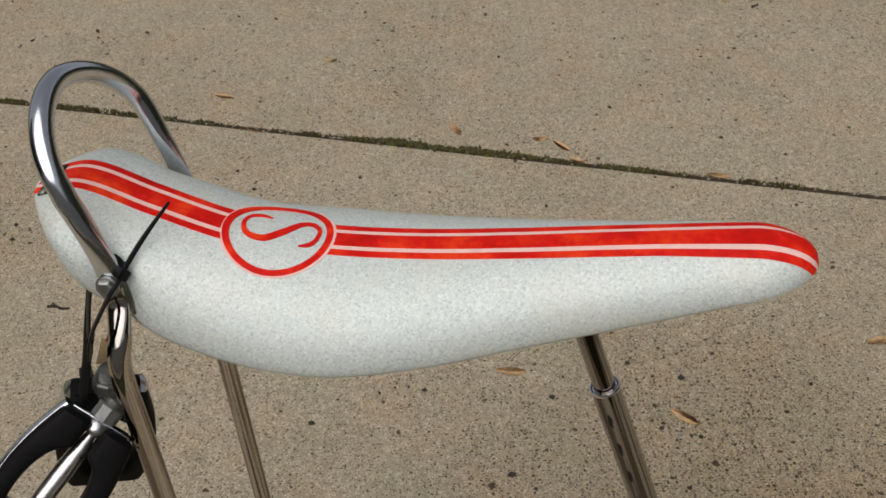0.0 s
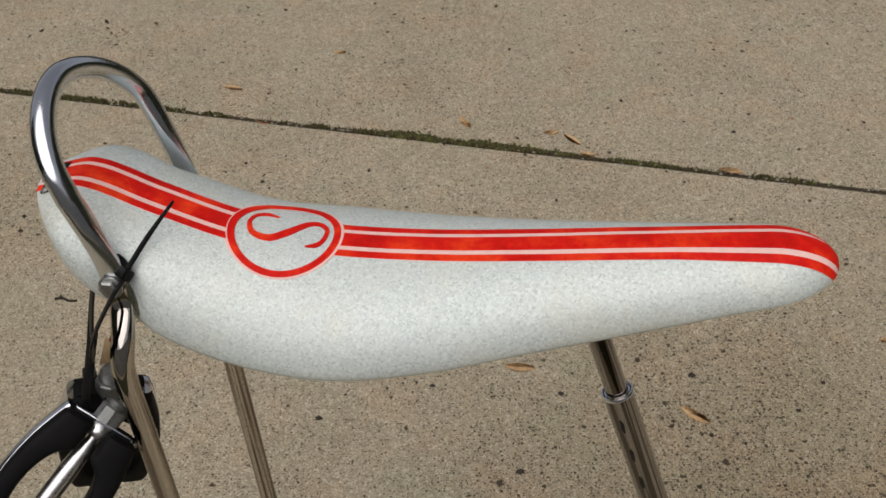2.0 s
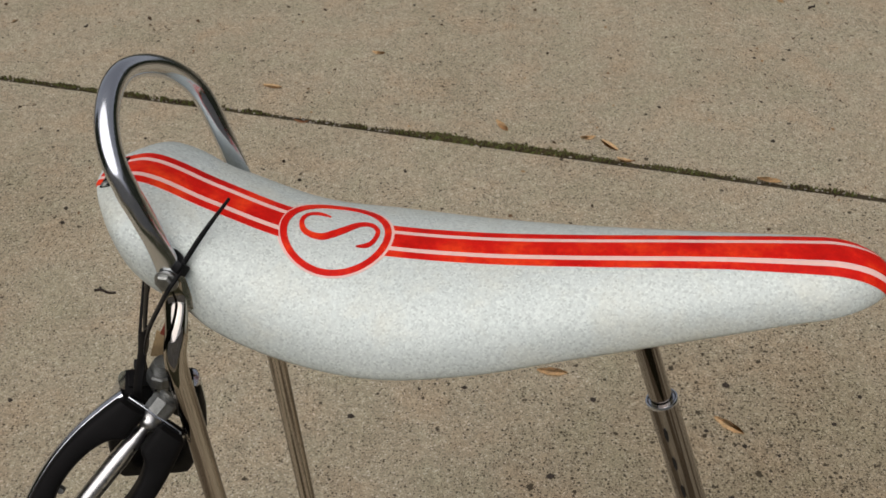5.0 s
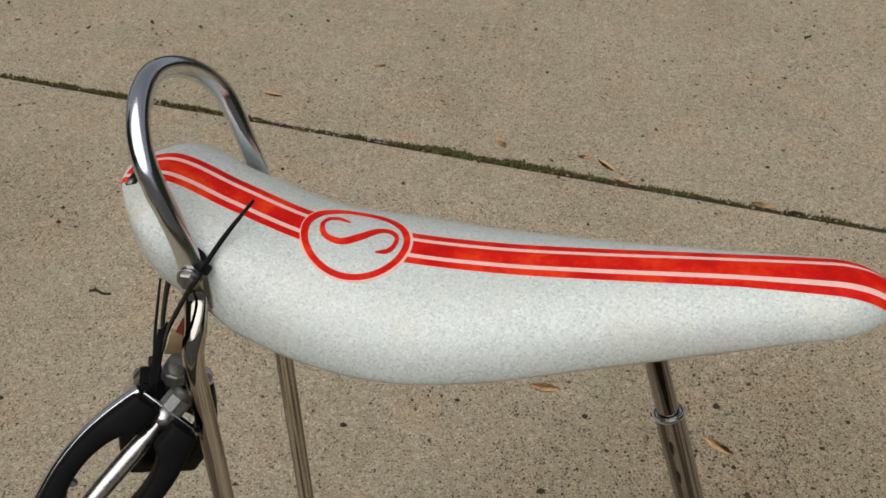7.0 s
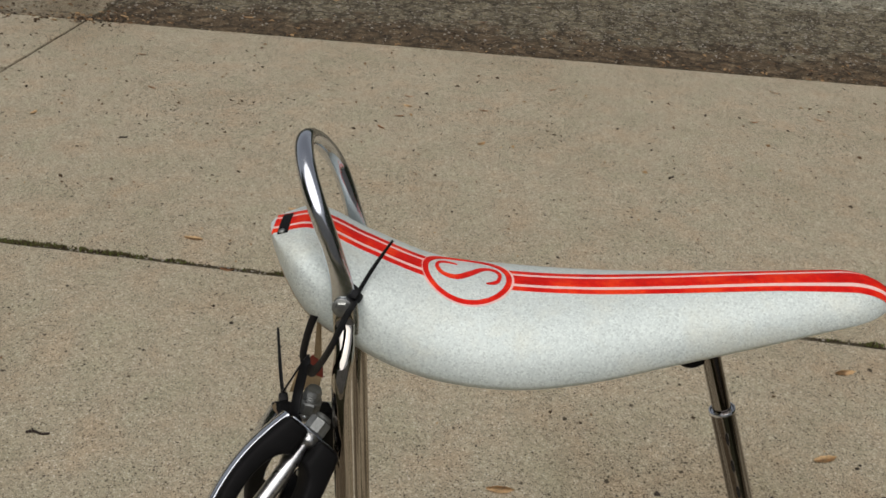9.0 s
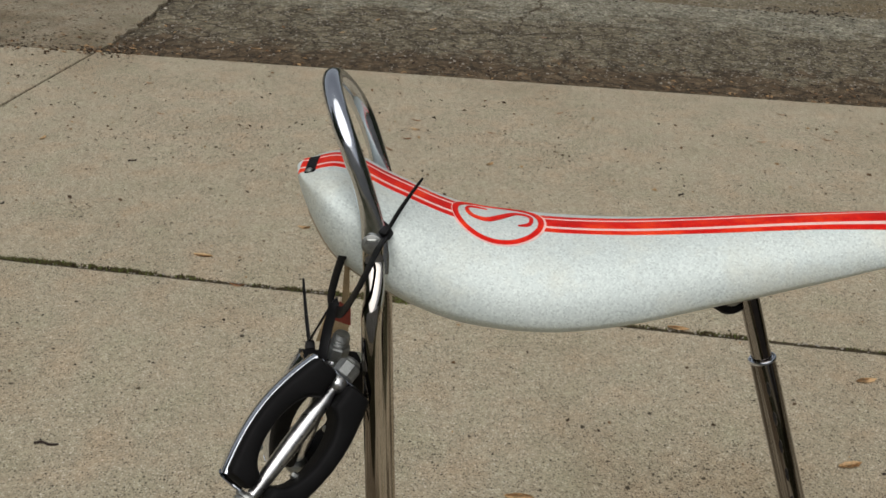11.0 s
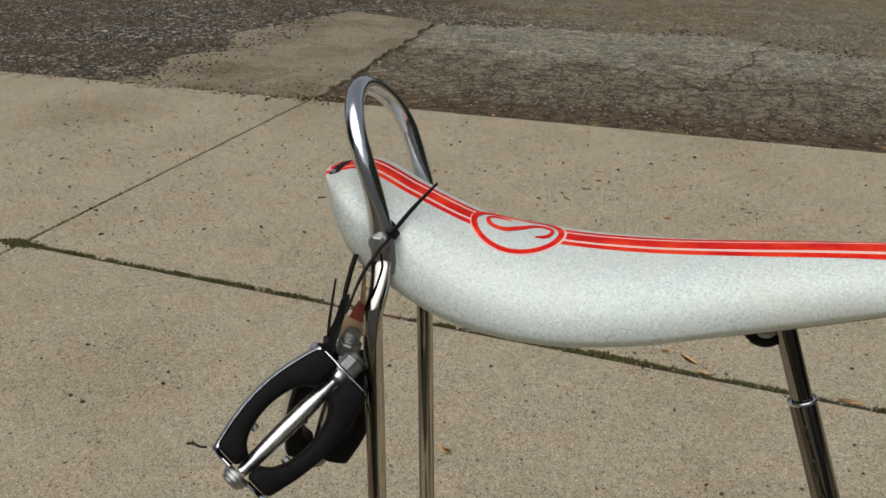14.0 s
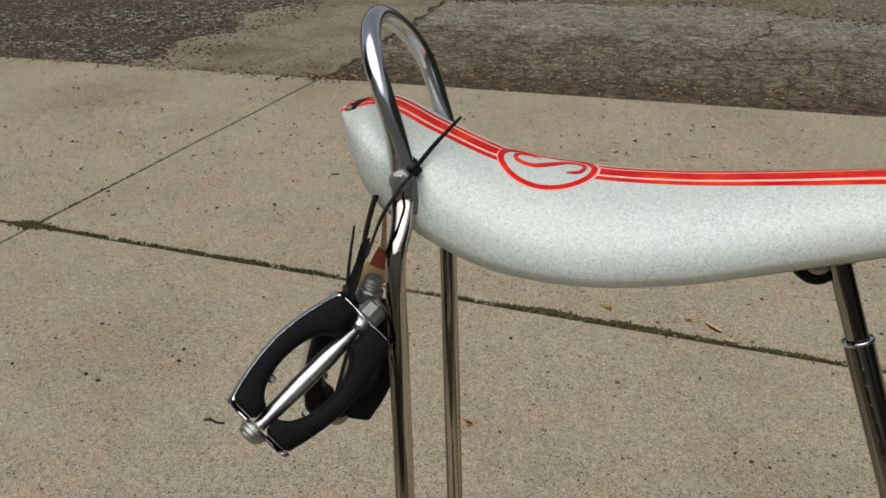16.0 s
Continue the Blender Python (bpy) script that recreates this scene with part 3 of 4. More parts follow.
SPOTS = ((-1.21, 2.42), (-0.69, 2.28), (-0.47, 2.05), (-0.16, 2.46), (-0.17, 2.19), (0.11, 1.94), (0.46, 2.23), (0.83, 2.26), (0.73, 2.22), (0.63, 2.0), (0.7, 1.84), (1.02, 1.87), (-0.01, 1.08),
         (0.47, 0.97), (0.41, 1.0), (0.46, 1.1), (0.14, 0.9), (0.63, 1.02), (0.69, 1.08), (0.43, 0.87), (-0.21, 1.01), (0.22, 1.06), (-1.21, 1.66), (-1.29, 1.58), (-1.33, 1.46), (-1.13, 1.44),
         (-1.09, 1.42), (-0.95, 1.57), (-0.94, 1.52), (-2.09, 2.89), (-1.21, 2.41))
rnd = random.Random(8)
dark = bmesh.new()
for x, y in SPOTS:
    pebble(dark, Vector((x, y, 0)), rnd.uniform(0.0045, 0.0085), rnd)
for i in range(70):
    x, y = rnd.uniform(-2.6, 2.2), rnd.uniform(0.7, 4.0)
    if (Vector((x, y, 0)) - CORNER).dot(Vector((0.182, 0.9833, 0))) < -0.03:
        pebble(dark, Vector((x, y, 0)), rnd.choice((0.004, 0.005, 0.0065)), rnd)
for i in range(600):
    x, y = rnd.uniform(-2.6, 2.2), rnd.uniform(0.55, 4.1)
    if (Vector((x, y, 0)) - CORNER).dot(Vector((0.182, 0.9833, 0))) < -0.03:
        pebble(dark, Vector((x, y, 0)), rnd.choice((0.0015, 0.002, 0.0025, 0.003, 0.004)), rnd)
for i in range(300):
    f = rnd.random()
    p = Vector((-2.42 + 0.45 * f + rnd.gauss(0, 0.13), 4.3 + 2.1 * f, -0.013))
    pebble(dark, p, rnd.choice((0.004, 0.006, 0.008, 0.011)), rnd)
for i in range(2600):
    p = CORNER + EDGE * rnd.uniform(-0.2, 5.0) + Vector((0.1676, 0.9859, 0)) * (0.03 + 3.6 * rnd.random() ** 1.3)
    pebble(dark, p + Vector((0, 0, -0.021 if p.y < 5.6 else -0.034)), rnd.choice((0.003, 0.004, 0.006, 0.008)), rnd)
RIM = [Vector((*q, -0.021)) for q in ((5.0, 4.92), (1.91, 5.58), (1.45, 5.79), (1.09, 6.06), (0.78, 6.28), (0.19, 6.21), (-0.42, 6.37), (-1.035, 6.35))]
for a, b in zip(RIM, RIM[1:]):
    for i in range(int((b - a).length * 150)):
        p = a.lerp(b, rnd.random())
        if noise.noise(p * 2.3) > 0.02:
            pebble(dark, p + Vector((rnd.gauss(0, 0.06), rnd.gauss(0, 0.06), 0)), rnd.choice((0.004, 0.006, 0.009, 0.013)), rnd)
tagged(new("pebbles", mesh_of(dark, "pebbles", STONE, False)), "small dark pebbles and grit on concrete and street", "pebbles", kind="stuff")
grit = bmesh.new()
for i in range(420):
    pebble(grit, CROSS + U * rnd.uniform(-1.5, 4.2) + V * rnd.gauss(0.001, 0.004) + Vector((0, 0, -0.0015)), rnd.choice((0.0015, 0.0025, 0.0035, 0.005)), rnd)
for i in range(2600):
    x = rnd.uniform(-4.6, -1.1)
    y = rnd.uniform(4.2, 7.2)
    inside = x > -2.5 + 0.25 * (y - 4.3) and y < 6.4
    if inside and rnd.random() < 0.93:
        continue
    pebble(grit, Vector((x, y, -0.034 if not inside else -0.013)), rnd.uniform(0.003, 0.009), rnd)
for i in range(2600):
    p = CORNER + EDGE * rnd.uniform(-0.2, 5.0) + Vector((0.1676, 0.9859, 0)) * (0.2 + 3.6 * rnd.random())
    pebble(grit, p + Vector((0, 0, -0.021 if p.y < 5.6 else -0.034)), rnd.choice((0.003, 0.004, 0.006, 0.009)), rnd)
for i in range(260):
    pebble(grit, CORNER + EDGE * rnd.uniform(0, 4.5) + Vector((0, abs(rnd.gauss(0.05, 0.5)) + 0.02, -0.021)), rnd.uniform(0.002, 0.006), rnd)
tagged(new("gravel", mesh_of(grit, "gravel", PALE, False)), "loose pale gravel scattered over the asphalt", "gravel", kind="stuff")


def leaf_mesh(name, length, width, curl, mat):
    """A narrow dry leaf, cupped along its midrib."""
    bm = bmesh.new()
    rows = []
    n = 8
    for i in range(n + 1):
        t = i / n
        w = 1.15 * width * (1 + 0.12 * math.sin(i * 2.4)) * math.sin(math.pi * (0.04 + 0.93 * t)) ** 0.8
        z = curl * length * (4 * (t - 0.5) ** 2) + 0.002
        rows.append([bm.verts.new((length * (t - 0.5), w * k * 0.5, z + abs(k) * w * 0.04)) for k in (-1, -0.5, 0, 0.5, 1)])
    for a, b in zip(rows, rows[1:]):
        for k in range(4):
            bm.faces.new((a[k], b[k], b[k + 1], a[k + 1]))
    bmesh.ops.solidify(bm, geom=bm.faces[:], thickness=0.0005)
    return mesh_of(bm, name, mat)


LEAVES = (leaf_mesh("fallen_leaf", 0.056, 0.016, 0.03, LEAF), leaf_mesh("fallen_leaf", 0.038, 0.014, 0.12, LEAF), leaf_mesh("fallen_leaf", 0.042, 0.008, 0.12, RUST))
FALLEN = ((-0.57, 2.08, -15, 0), (0.05, 1.9, -60, 0), (0.26, 1.85, 5, 1), (-0.30, 2.25, -8, 1), (-0.46, 1.915, -10, 2), (0.15, 1.12, -6, 0), (0.45, 1.01, -38, 0), (0.34, 1.76, -20, 1), (0.66, 1.69, -14, 0),
          (0.85, 1.18, 10, 0), (0.05, 2.99, 3, 2), (0.09, 3.09, -25, 1), (0.33, 2.75, 35, 1), (0.31, 1.82, -50, 0), (-0.24, 1.37, -35, 1), (-1.25, 2.95, 70, 1), (0.38, 3.06, -20, 2), (-0.89, 3.22, -30, 2),
          (-0.02, 2.88, -50, 2), (0.10, 3.19, -15, 2), (1.74, 3.03, -35, 2), (1.68, 3.33, -40, 2), (1.04, 1.46, 8, 0), (1.45, 3.0, -10, 2), (-0.62, 4.25, -8, 0), (0.0, 4.9, 60, 0), (0.3, 4.72, 40, 0),
          (-0.75, 4.35, -30, 1), (-0.2, 4.6, 20, 1), (-1.2, 4.2, -40, 0), (0.55, 4.3, -5, 2), (1.3, 4.1, 10, 2), (-0.95, 4.6, 12, 2), (-0.4, 5.1, 33, 0), (0.9, 4.6, -22, 2), (-1.0, 3.6, -8, 2), (0.7, 3.3, 15, 2))
for x, y, turn, kind_ in FALLEN:
    ob = new("fallen_leaf", LEAVES[kind_])
    street_side = (Vector((x, y, 0)) - CORNER).dot(Vector((0.182, 0.9833, 0))) > 0
    ob.matrix_world = pose(x, y, -0.021 if street_side else 0.0005, 0, 0, turn)
    tagged(ob, "narrow reddish-brown dry leaf on the concrete" if kind_ == 2 else "narrow golden-brown dry leaf on the concrete", "leaf", "fallen leaves")
for x, y, turn, size in ((-0.765, 1.305, -12, 1.0), (0.95, 2.5, 40, 0.7), (-0.9, 2.75, 20, 0.6)):
    a = [(-0.024 * size, 0, 0.003), (-0.008 * size, 0.002, 0.005), (0.010 * size, -0.001, 0.004), (0.024 * size, 0.004, 0.003)]
    t = thing("twig", pose(x, y, -0.001, 0, 0, turn), "short dark broken twig lying on the concrete", "twig", "twigs")
    part("stem", sweep(smooth_path(a, 4), 0.0024, seg=7), TWIG, t)
    part("side_shoot", sweep([(-0.008 * size, 0.002, 0.005), (-0.016 * size, 0.009 * size, 0.006)], 0.0015, seg=6), TWIG, t)

# crumbs of leaf and bark
rnd = random.Random(17)
litter = bmesh.new()


def crumb(bm, at, size, rnd, broad=0.0):
    t = rnd.uniform(0, math.pi)
    d, w = Vector((math.cos(t), math.sin(t), 0)) * size, Vector((-math.sin(t), math.cos(t), 0)) * size * rnd.uniform(0.25 + broad * 0.35, 0.7 + broad * 0.3)
    lift = Vector((0, 0, size * 0.45))
    v = [bm.verts.new(p) for p in (at - d, at - w * rnd.uniform(0.5, 1) + lift, at + d + lift * rnd.uniform(0, 1), at + w + lift * 0.6)]
    bm.faces.new((v[0], v[1], v[3]))
    bm.faces.new((v[1], v[2], v[3]))


PAST = Vector((0.1676, 0.9859, 0))
for i in range(3600):
    p = CROSS + U * rnd.uniform(-2.2, 4.4) + V * abs(rnd.gauss(0.3, 1.0))
    gone = (p - CORNER).dot(PAST)
    if gone < -0.02:
        crumb(litter, p + Vector((0, 0, 0.001)), rnd.choice((0.0025, 0.0035, 0.005, 0.007, 0.010)) * min(1.0, 0.5 + 0.4 * max(0.0, p.y - 1.9)), rnd)
for i in range(520):
    p = CROSS + U * rnd.uniform(-2.2, 4.4) + V * rnd.uniform(-0.5, 1.85)
    if (p - CORNER).dot(PAST) < -0.03:
        crumb(litter, p + Vector((0, 0, 0.0015)), rnd.choice((0.005, 0.007, 0.009, 0.012)) * (1.0 if p.y > 2.3 else 0.55), rnd, 0.8)
for i in range(1300):
    p = CORNER + EDGE * rnd.uniform(-1.3, 4.5) + PAST * (0.012 + abs(rnd.gauss(0, 0.5)) * rnd.random())
    on_apron = (p - CORNER).dot(EDGE) < 0
    crumb(litter, p + Vector((0, 0, -0.012 if on_apron else -0.020)), rnd.choice((0.003, 0.005, 0.007, 0.011, 0.016)), rnd)
for i in range(1500):
    p = CORNER + EDGE * rnd.uniform(-3.2, 0.2) + PAST * rnd.gauss(0.01, 0.06)
    crumb(litter, p + Vector((0, 0, 0.001 if (p - CORNER).dot(PAST) < 0 else -0.012)), rnd.choice((0.003, 0.005, 0.007, 0.010, 0.014)), rnd)
for i in range(1300):
    p = Vector((rnd.uniform(-2.5, -1.2), rnd.uniform(4.15, 6.5), -0.013))
    crumb(litter, p, rnd.choice((0.003, 0.005, 0.007, 0.011)), rnd)
for i in range(110):
    p = CORNER + EDGE * rnd.gauss(0.05, 0.09) + PAST * rnd.gauss(0.05, 0.05)
    crumb(litter, p + Vector((0, 0, 0.001)), rnd.choice((0.006, 0.010, 0.016)), rnd)
grit = bmesh.new()
for i in range(6500):
    p = CORNER + EDGE * rnd.uniform(0.1, 4.6) + PAST * (0.35 + 2.6 * rnd.random())
    crumb(grit, p + Vector((0, 0, -0.0205)), rnd.choice((0.004, 0.005, 0.006, 0.008)), rnd, 0.9)
tagged(new("street_grit", mesh_of(grit, "street_grit", PALE, False)), "pale grit standing out of the worn street", "grit", kind="stuff")
tagged(new("leaf_litter", mesh_of(litter, "leaf_litter", LITTER, False)), "brown crumbs of dead leaves over pavement and street", "leaf litter", kind="stuff")


def crack(points, width, z, seed):
    """A dark jagged crack running through the street surface."""
    rnd = random.Random(seed)
    line = []
    for a, b in zip(points, points[1:]):
        a, b = Vector((*a, z)), Vector((*b, z))
        n = int((b - a).length / 0.035)
        for i in range(n):
            line.append(a.lerp(b, i / n) + Vector((rnd.uniform(-1, 1), rnd.uniform(-1, 1), 0)) * 0.016)
    bm = bmesh.new()
    rows = []
    for i, p in enumerate(line):
        d = (line[min(i + 1, len(line) - 1)] - line[max(i - 1, 0)]).normalized()
        s = Vector((-d.y, d.x, 0)) * width * rnd.uniform(0.3, 1.0)
        rows.append((bm.verts.new(p - s), bm.verts.new(p - Vector((0, 0, 0.0005))), bm.verts.new(p + s)))
    for a, b in zip(rows, rows[1:]):
        bm.faces.new((a[0], b[0], b[1], a[1]))
        bm.faces.new((a[1], b[1], b[2], a[2]))
    return tagged(new("crack", mesh_of(bm, "crack", JOINT, False)), "dark jagged crack in the worn street", "crack", kind="structure")


crack([(0.78, 4.75), (0.86, 5.05), (1.03, 5.35), (1.08, 5.70), (1.30, 5.80)], 0.011, -0.0205, 1)
crack([(0.35, 5.05), (0.42, 4.7), (0.66, 4.45), (0.7, 4.2)], 0.0045, -0.0205, 3)
crack([(1.5, 4.75), (1.45, 4.4), (1.7, 4.1), (1.75, 3.8)], 0.0045, -0.0205, 4)
crack([(0.42, 4.62), (0.62, 4.72), (0.80, 4.66), (1.06, 4.72), (1.42, 4.62)], 0.006, -0.0204, 5)
crack([(0.98, 4.70), (1.02, 4.42), (0.92, 4.2), (1.08, 3.98)], 0.005, -0.0203, 6)
crack([(1.04, 4.40), (1.28, 4.32), (1.47, 4.38), (1.78, 4.28)], 0.006, -0.0202, 7)
crack([(1.24, 4.68), (1.20, 4.48), (1.29, 4.30), (1.24, 4.06)], 0.005, -0.0201, 8)
crack([(-0.5, 5.2), (-0.2, 5.12), (0.1, 5.16), (0.4, 5.04)], 0.006, -0.0205, 9)

# made-up surroundings out of view, set to shape light and chrome reflections
# unseen grass strip, placed and sized to darken the chrome
added_lawn = [CROSS - V * (DEEP + 0.02) - U * 6, CROSS - V * (DEEP + 0.02) + U * 8, CROSS - V * 4.1 + U * 8, CROSS - V * 4.1 - U * 6]
slab("added_lawn", added_lawn, -0.006, -0.09, ADDED_LAWN, "unseen dark grass strip added for the chrome to mirror", step=0.2, jitter=0.004, seed=21)
# unseen pale path beyond it, added to brighten the chrome
path = [CROSS - V * 4.12 - U * 6, CROSS - V * 4.12 + U * 8, CROSS - V * 5.9 + U * 8, CROSS - V * 5.9 - U * 6]
slab("added_path", path, -0.002, -0.09, CONCRETE, "unseen pale concrete path added for the chrome to mirror", step=0.2, seed=23)
# added wall and dark blocks hold back low sky and show in the chrome
for name, m, size, mat, label in (("added_wall_behind", pose(0, -3.6, 1.25), (14, 0.3, 2.6), ADDED_WALL, "unseen pale wall added to shape light and reflections"), ("backdrop_far", pose(0, 24, 1.9), (60, 1.0, 4.0), BACKDROP_DARK, "unseen dark block added across the street to shape reflections"),
                                  ("backdrop_side", pose(-11, -4, 3.9, 0, 0, 90), (15, 1.0, 8.0), BACKDROP_DARK, "unseen dark block added at the side to shape reflections"), ("backdrop_end", pose(11, 2, 3.4, 0, 0, 90), (26, 1.0, 7.0), BACKDROP_DARK, "unseen dark block added at the side to shape reflections")):
    ob = new(name, mesh_of(box(*size, bevel=0.05), name, mat, False))
    ob.matrix_world = m
    tagged(ob, label, "backdrop", kind="structure")


# ---------------------------------------------------------------- the seat on its bars
SEAT_X, SEAT_Y, SEAT_Z = Vector((0.99392571, -0.11005309, 0)), Vector((0.10876441, 0.98228722, -0.15258479)), Vector((0.01679243, 0.15165795, 0.98829038))
HUB = Vector((-0.05427, 0.51953, 0.88738))
DOWN = 0.895
FRAME = Matrix((SEAT_X, SEAT_Y, SEAT_Z)).transposed().to_4x4()
FRAME.translation = HUB - SEAT_Z * DOWN
LIFT = (0, 0, DOWN)
# the cushion sits a little more upright than its legs
CUSHION_X, CUSHION_Y, CUSHION_Z = Vector((0.99425891, -0.10700103, 0)), Vector((0.10685357, 0.9928887, -0.05248177)), Vector((0.0056156, 0.05218046, 0.99862188))
SEATED = Matrix((CUSHION_X, CUSHION_Y, CUSHION_Z)).transposed().to_4x4()
SEATED.translation = Vector((-0.0540, 0.5220, 0.8870)) + CUSHION_X * 0.0005 - CUSHION_Y * 0.0007 - CUSHION_Z * 0.0047
SEATED = SEATED @ Matrix.Rotation(-0.0076, 4, "X") @ Matrix.Rotation(-0.0182, 4, "Y")
SEATED = FRAME.inverted() @ SEATED
BACK, NOSE = -0.1590, 0.3498
KNOT = np.array([0, 0.07, 0.15, 0.25, 0.375, 0.5, 0.625, 0.75, 0.875, 1.0])
TOP = np.array([0.0481, 0.0505, 0.0327, 0.0121, 0.0035, 0.0027, 0.0067, 0.0123, 0.0173, 0.0213])
BOTTOM = np.array([0.0099, -0.0289, -0.0516, -0.0721, -0.0776, -0.0725, -0.0598, -0.0453, -0.0277, -0.0018])
HALF = np.array([0.0337, 0.0558, 0.0652, 0.0717, 0.0773, 0.0696, 0.0569, 0.0457, 0.0360, 0.0285])


SLOPES = {}
CUTS = {}


def glide(s, v):
    if id(v) not in SLOPES:
        SLOPES[id(v)] = np.gradient(v, KNOT)
    m = SLOPES[id(v)]
    i = min(max(int(np.searchsorted(KNOT, s)) - 1, 0), len(KNOT) - 2)
    h = KNOT[i + 1] - KNOT[i]
    t = (s - KNOT[i]) / h
    return (2 * t**3 - 3 * t**2 + 1) * v[i] + (t**3 - 2 * t**2 + t) * h * m[i] + (-2 * t**3 + 3 * t**2) * v[i + 1] + (t**3 - t**2) * h * m[i + 1]


def section(s):
    """x, waist height, top, bottom, half width and upper roundness of the cushion at s (0 back, 1 nose)."""
    top, low, w = glide(s, TOP), glide(s, BOTTOM), glide(s, HALF)
    e = math.sqrt(max(0, 1 - max(0, 1 - s / 0.0648) ** 2)) * math.sqrt(max(0, 1 - max(0, 1 - (1 - s) / 0.084) ** 2))
    e = max(e, 0.02)
    waist = low + (0.3478 + 0.5546 * max(0, 1 - s / 0.2) ** 2 - 0.30 * max(0, (s - 0.85) / 0.15) ** 2) * (top - low)
    x = BACK + (NOSE - BACK) * s
    return x, waist, waist + (top - waist) * e, waist + (low - waist) * e, w * e, 1.9322 + 0.510 * max(0, 1 - s / 0.3)


def rim(s, t):
    """The cushion's surface at s and the angle t round it (90 degrees is the top)."""
    if s not in CUTS:
        CUTS[s] = section(s)
    x, waist, top, low, w, power = CUTS[s]
    c, q = math.cos(t), math.sin(t)
    k = 2 / (power if q > 0 else power - 0.302 + 0.13 * max(0, 1 - s / 0.3))
    y, z = math.copysign(abs(c) ** k, c), math.copysign(abs(q) ** k, q)
    p = Vector((x, w * y, waist + ((top - waist) if z > 0 else (waist - low)) * z))
    # pressed in where the bar grips it
    p.y *= 1 - 0.15 * math.exp(-(((x + 0.096) / 0.014) ** 2) - ((p.z + 0.004) / 0.022) ** 2)
    return p


ARCS = {}


def skin(x, v, lift=0.0):
    """A place on the cushion's top: x along it, v metres round it from the crown, and its outward lift."""
    key = round(x, 6)
    if key not in ARCS:
        s = min(max((x - BACK) / (NOSE - BACK), 0.0004), 0.9996)
        line = [rim(s, math.pi / 2 - i * math.pi / 120) for i in range(75)]
        run = [0.0]
        for a, b in zip(line, line[1:]):
            run.append(run[-1] + (b - a).length)
        ARCS[key] = line, run
    line, run = ARCS[key]
    a = abs(v)
    i = min(max(int(np.searchsorted(run, a)) - 1, 0), len(run) - 2)
    f = min((a - run[i]) / max(run[i + 1] - run[i], 1e-9), 1.0)
    p = line[i].lerp(line[i + 1], f)
    p = Vector((p.x, math.copysign(p.y, v) if v else p.y, p.z))
    if lift:
        d = 0.0008
        x1, x0 = min(x + d, NOSE - 1e-5), max(x - d, BACK + 1e-5)
        n = (skin(x1, v) - skin(x0, v)).cross(skin(x, v + d) - skin(x, v - d))
        p = p + n.normalized() * lift
    return p


def along(x0, x1, n):
    """Places from x0 to x1, closer together towards the rounded ends."""
    s0, s1 = (x0 - BACK) / (NOSE - BACK), (x1 - BACK) / (NOSE - BACK)
    a0, a1 = math.acos(1 - 2 * s0), math.acos(1 - 2 * s1)
    return [BACK + (NOSE - BACK) * (0.5 - 0.5 * math.cos(a0 + (a1 - a0) * i / n)) for i in range(n + 1)]


def tape(x0, x1, v0, v1, lift, n=60, across=6, end=None):
    """A strip of tape on the cushion between two arcs; end(v, x) may cut its ends to a shape."""
    bm = bmesh.new()
    rows = []
    xs = along(x0, x1, n)
    for x in xs:
        row = []
        for k in range(across + 1):
            v = (v0 + (v1 - v0) * k / across) * (1 + 0.16 * min(max((x - 0.25) / 0.07, 0), 1))
            xx = end(x, v) if end else x
            row.append((xx, v))
        rows.append(row)
    up = [[bm.verts.new(skin(x, v, lift)) for x, v in r] for r in rows]
    lo = [[bm.verts.new(skin(x, v, -0.0004)) for x, v in r] for r in rows]
    for i in range(n):
        for k in range(across):
            bm.faces.new((up[i][k], up[i + 1][k], up[i + 1][k + 1], up[i][k + 1]))
        bm.faces.new((up[i][0], lo[i][0], lo[i + 1][0], up[i + 1][0]))
        bm.faces.new((up[i][across], up[i + 1][across], lo[i + 1][across], lo[i][across]))
    for i in (0, n):
        for k in range(across):
            bm.faces.new((up[i][k], up[i][k + 1], lo[i][k + 1], lo[i][k]))
    return bm


def hoop(cx, cv, r0, r1, lift, squash, n=96):
    """A flat ring of tape on the cushion."""
    bm = bmesh.new()
    rows = []
    for i in range(n):
        t = 2 * math.pi * i / n
        c, s = math.cos(t), math.sin(t)
        rows.append([bm.verts.new(skin(cx + r * c, cv + squash * r * s, h)) for r, h in ((r0, -0.0003), (r0, lift), ((r0 + r1) / 2, lift), (r1, lift), (r1, -0.0003))])
    for i in range(n):
        a, b = rows[i], rows[(i + 1) % n]
        for k in range(4):
            bm.faces.new((a[k], b[k], b[k + 1], a[k + 1]))
    return bm


def brush(points, widths, lift):
    """A stroke of tape on the cushion along (x, v) points, thick and thin."""
    pts = smooth_path([(x, v, w) for (x, v), w in zip(points, widths)], 8)
    bm = bmesh.new()
    rows = []
    for i, p in enumerate(pts):
        a, b = pts[max(i - 1, 0)], pts[min(i + 1, len(pts) - 1)]
        d = Vector((b.x - a.x, b.y - a.y)).normalized()
        sx, sv = -d.y * p.z / 2, d.x * p.z / 2
        rows.append([bm.verts.new(skin(p.x + sx * k, p.y + sv * k, h)) for k, h in ((-1, -0.0003), (-1, lift), (0, lift), (1, lift), (1, -0.0003))])
    for a, b in zip(rows, rows[1:]):
        for k in range(4):
            bm.faces.new((a[k], b[k], b[k + 1], a[k + 1]))
    return bm


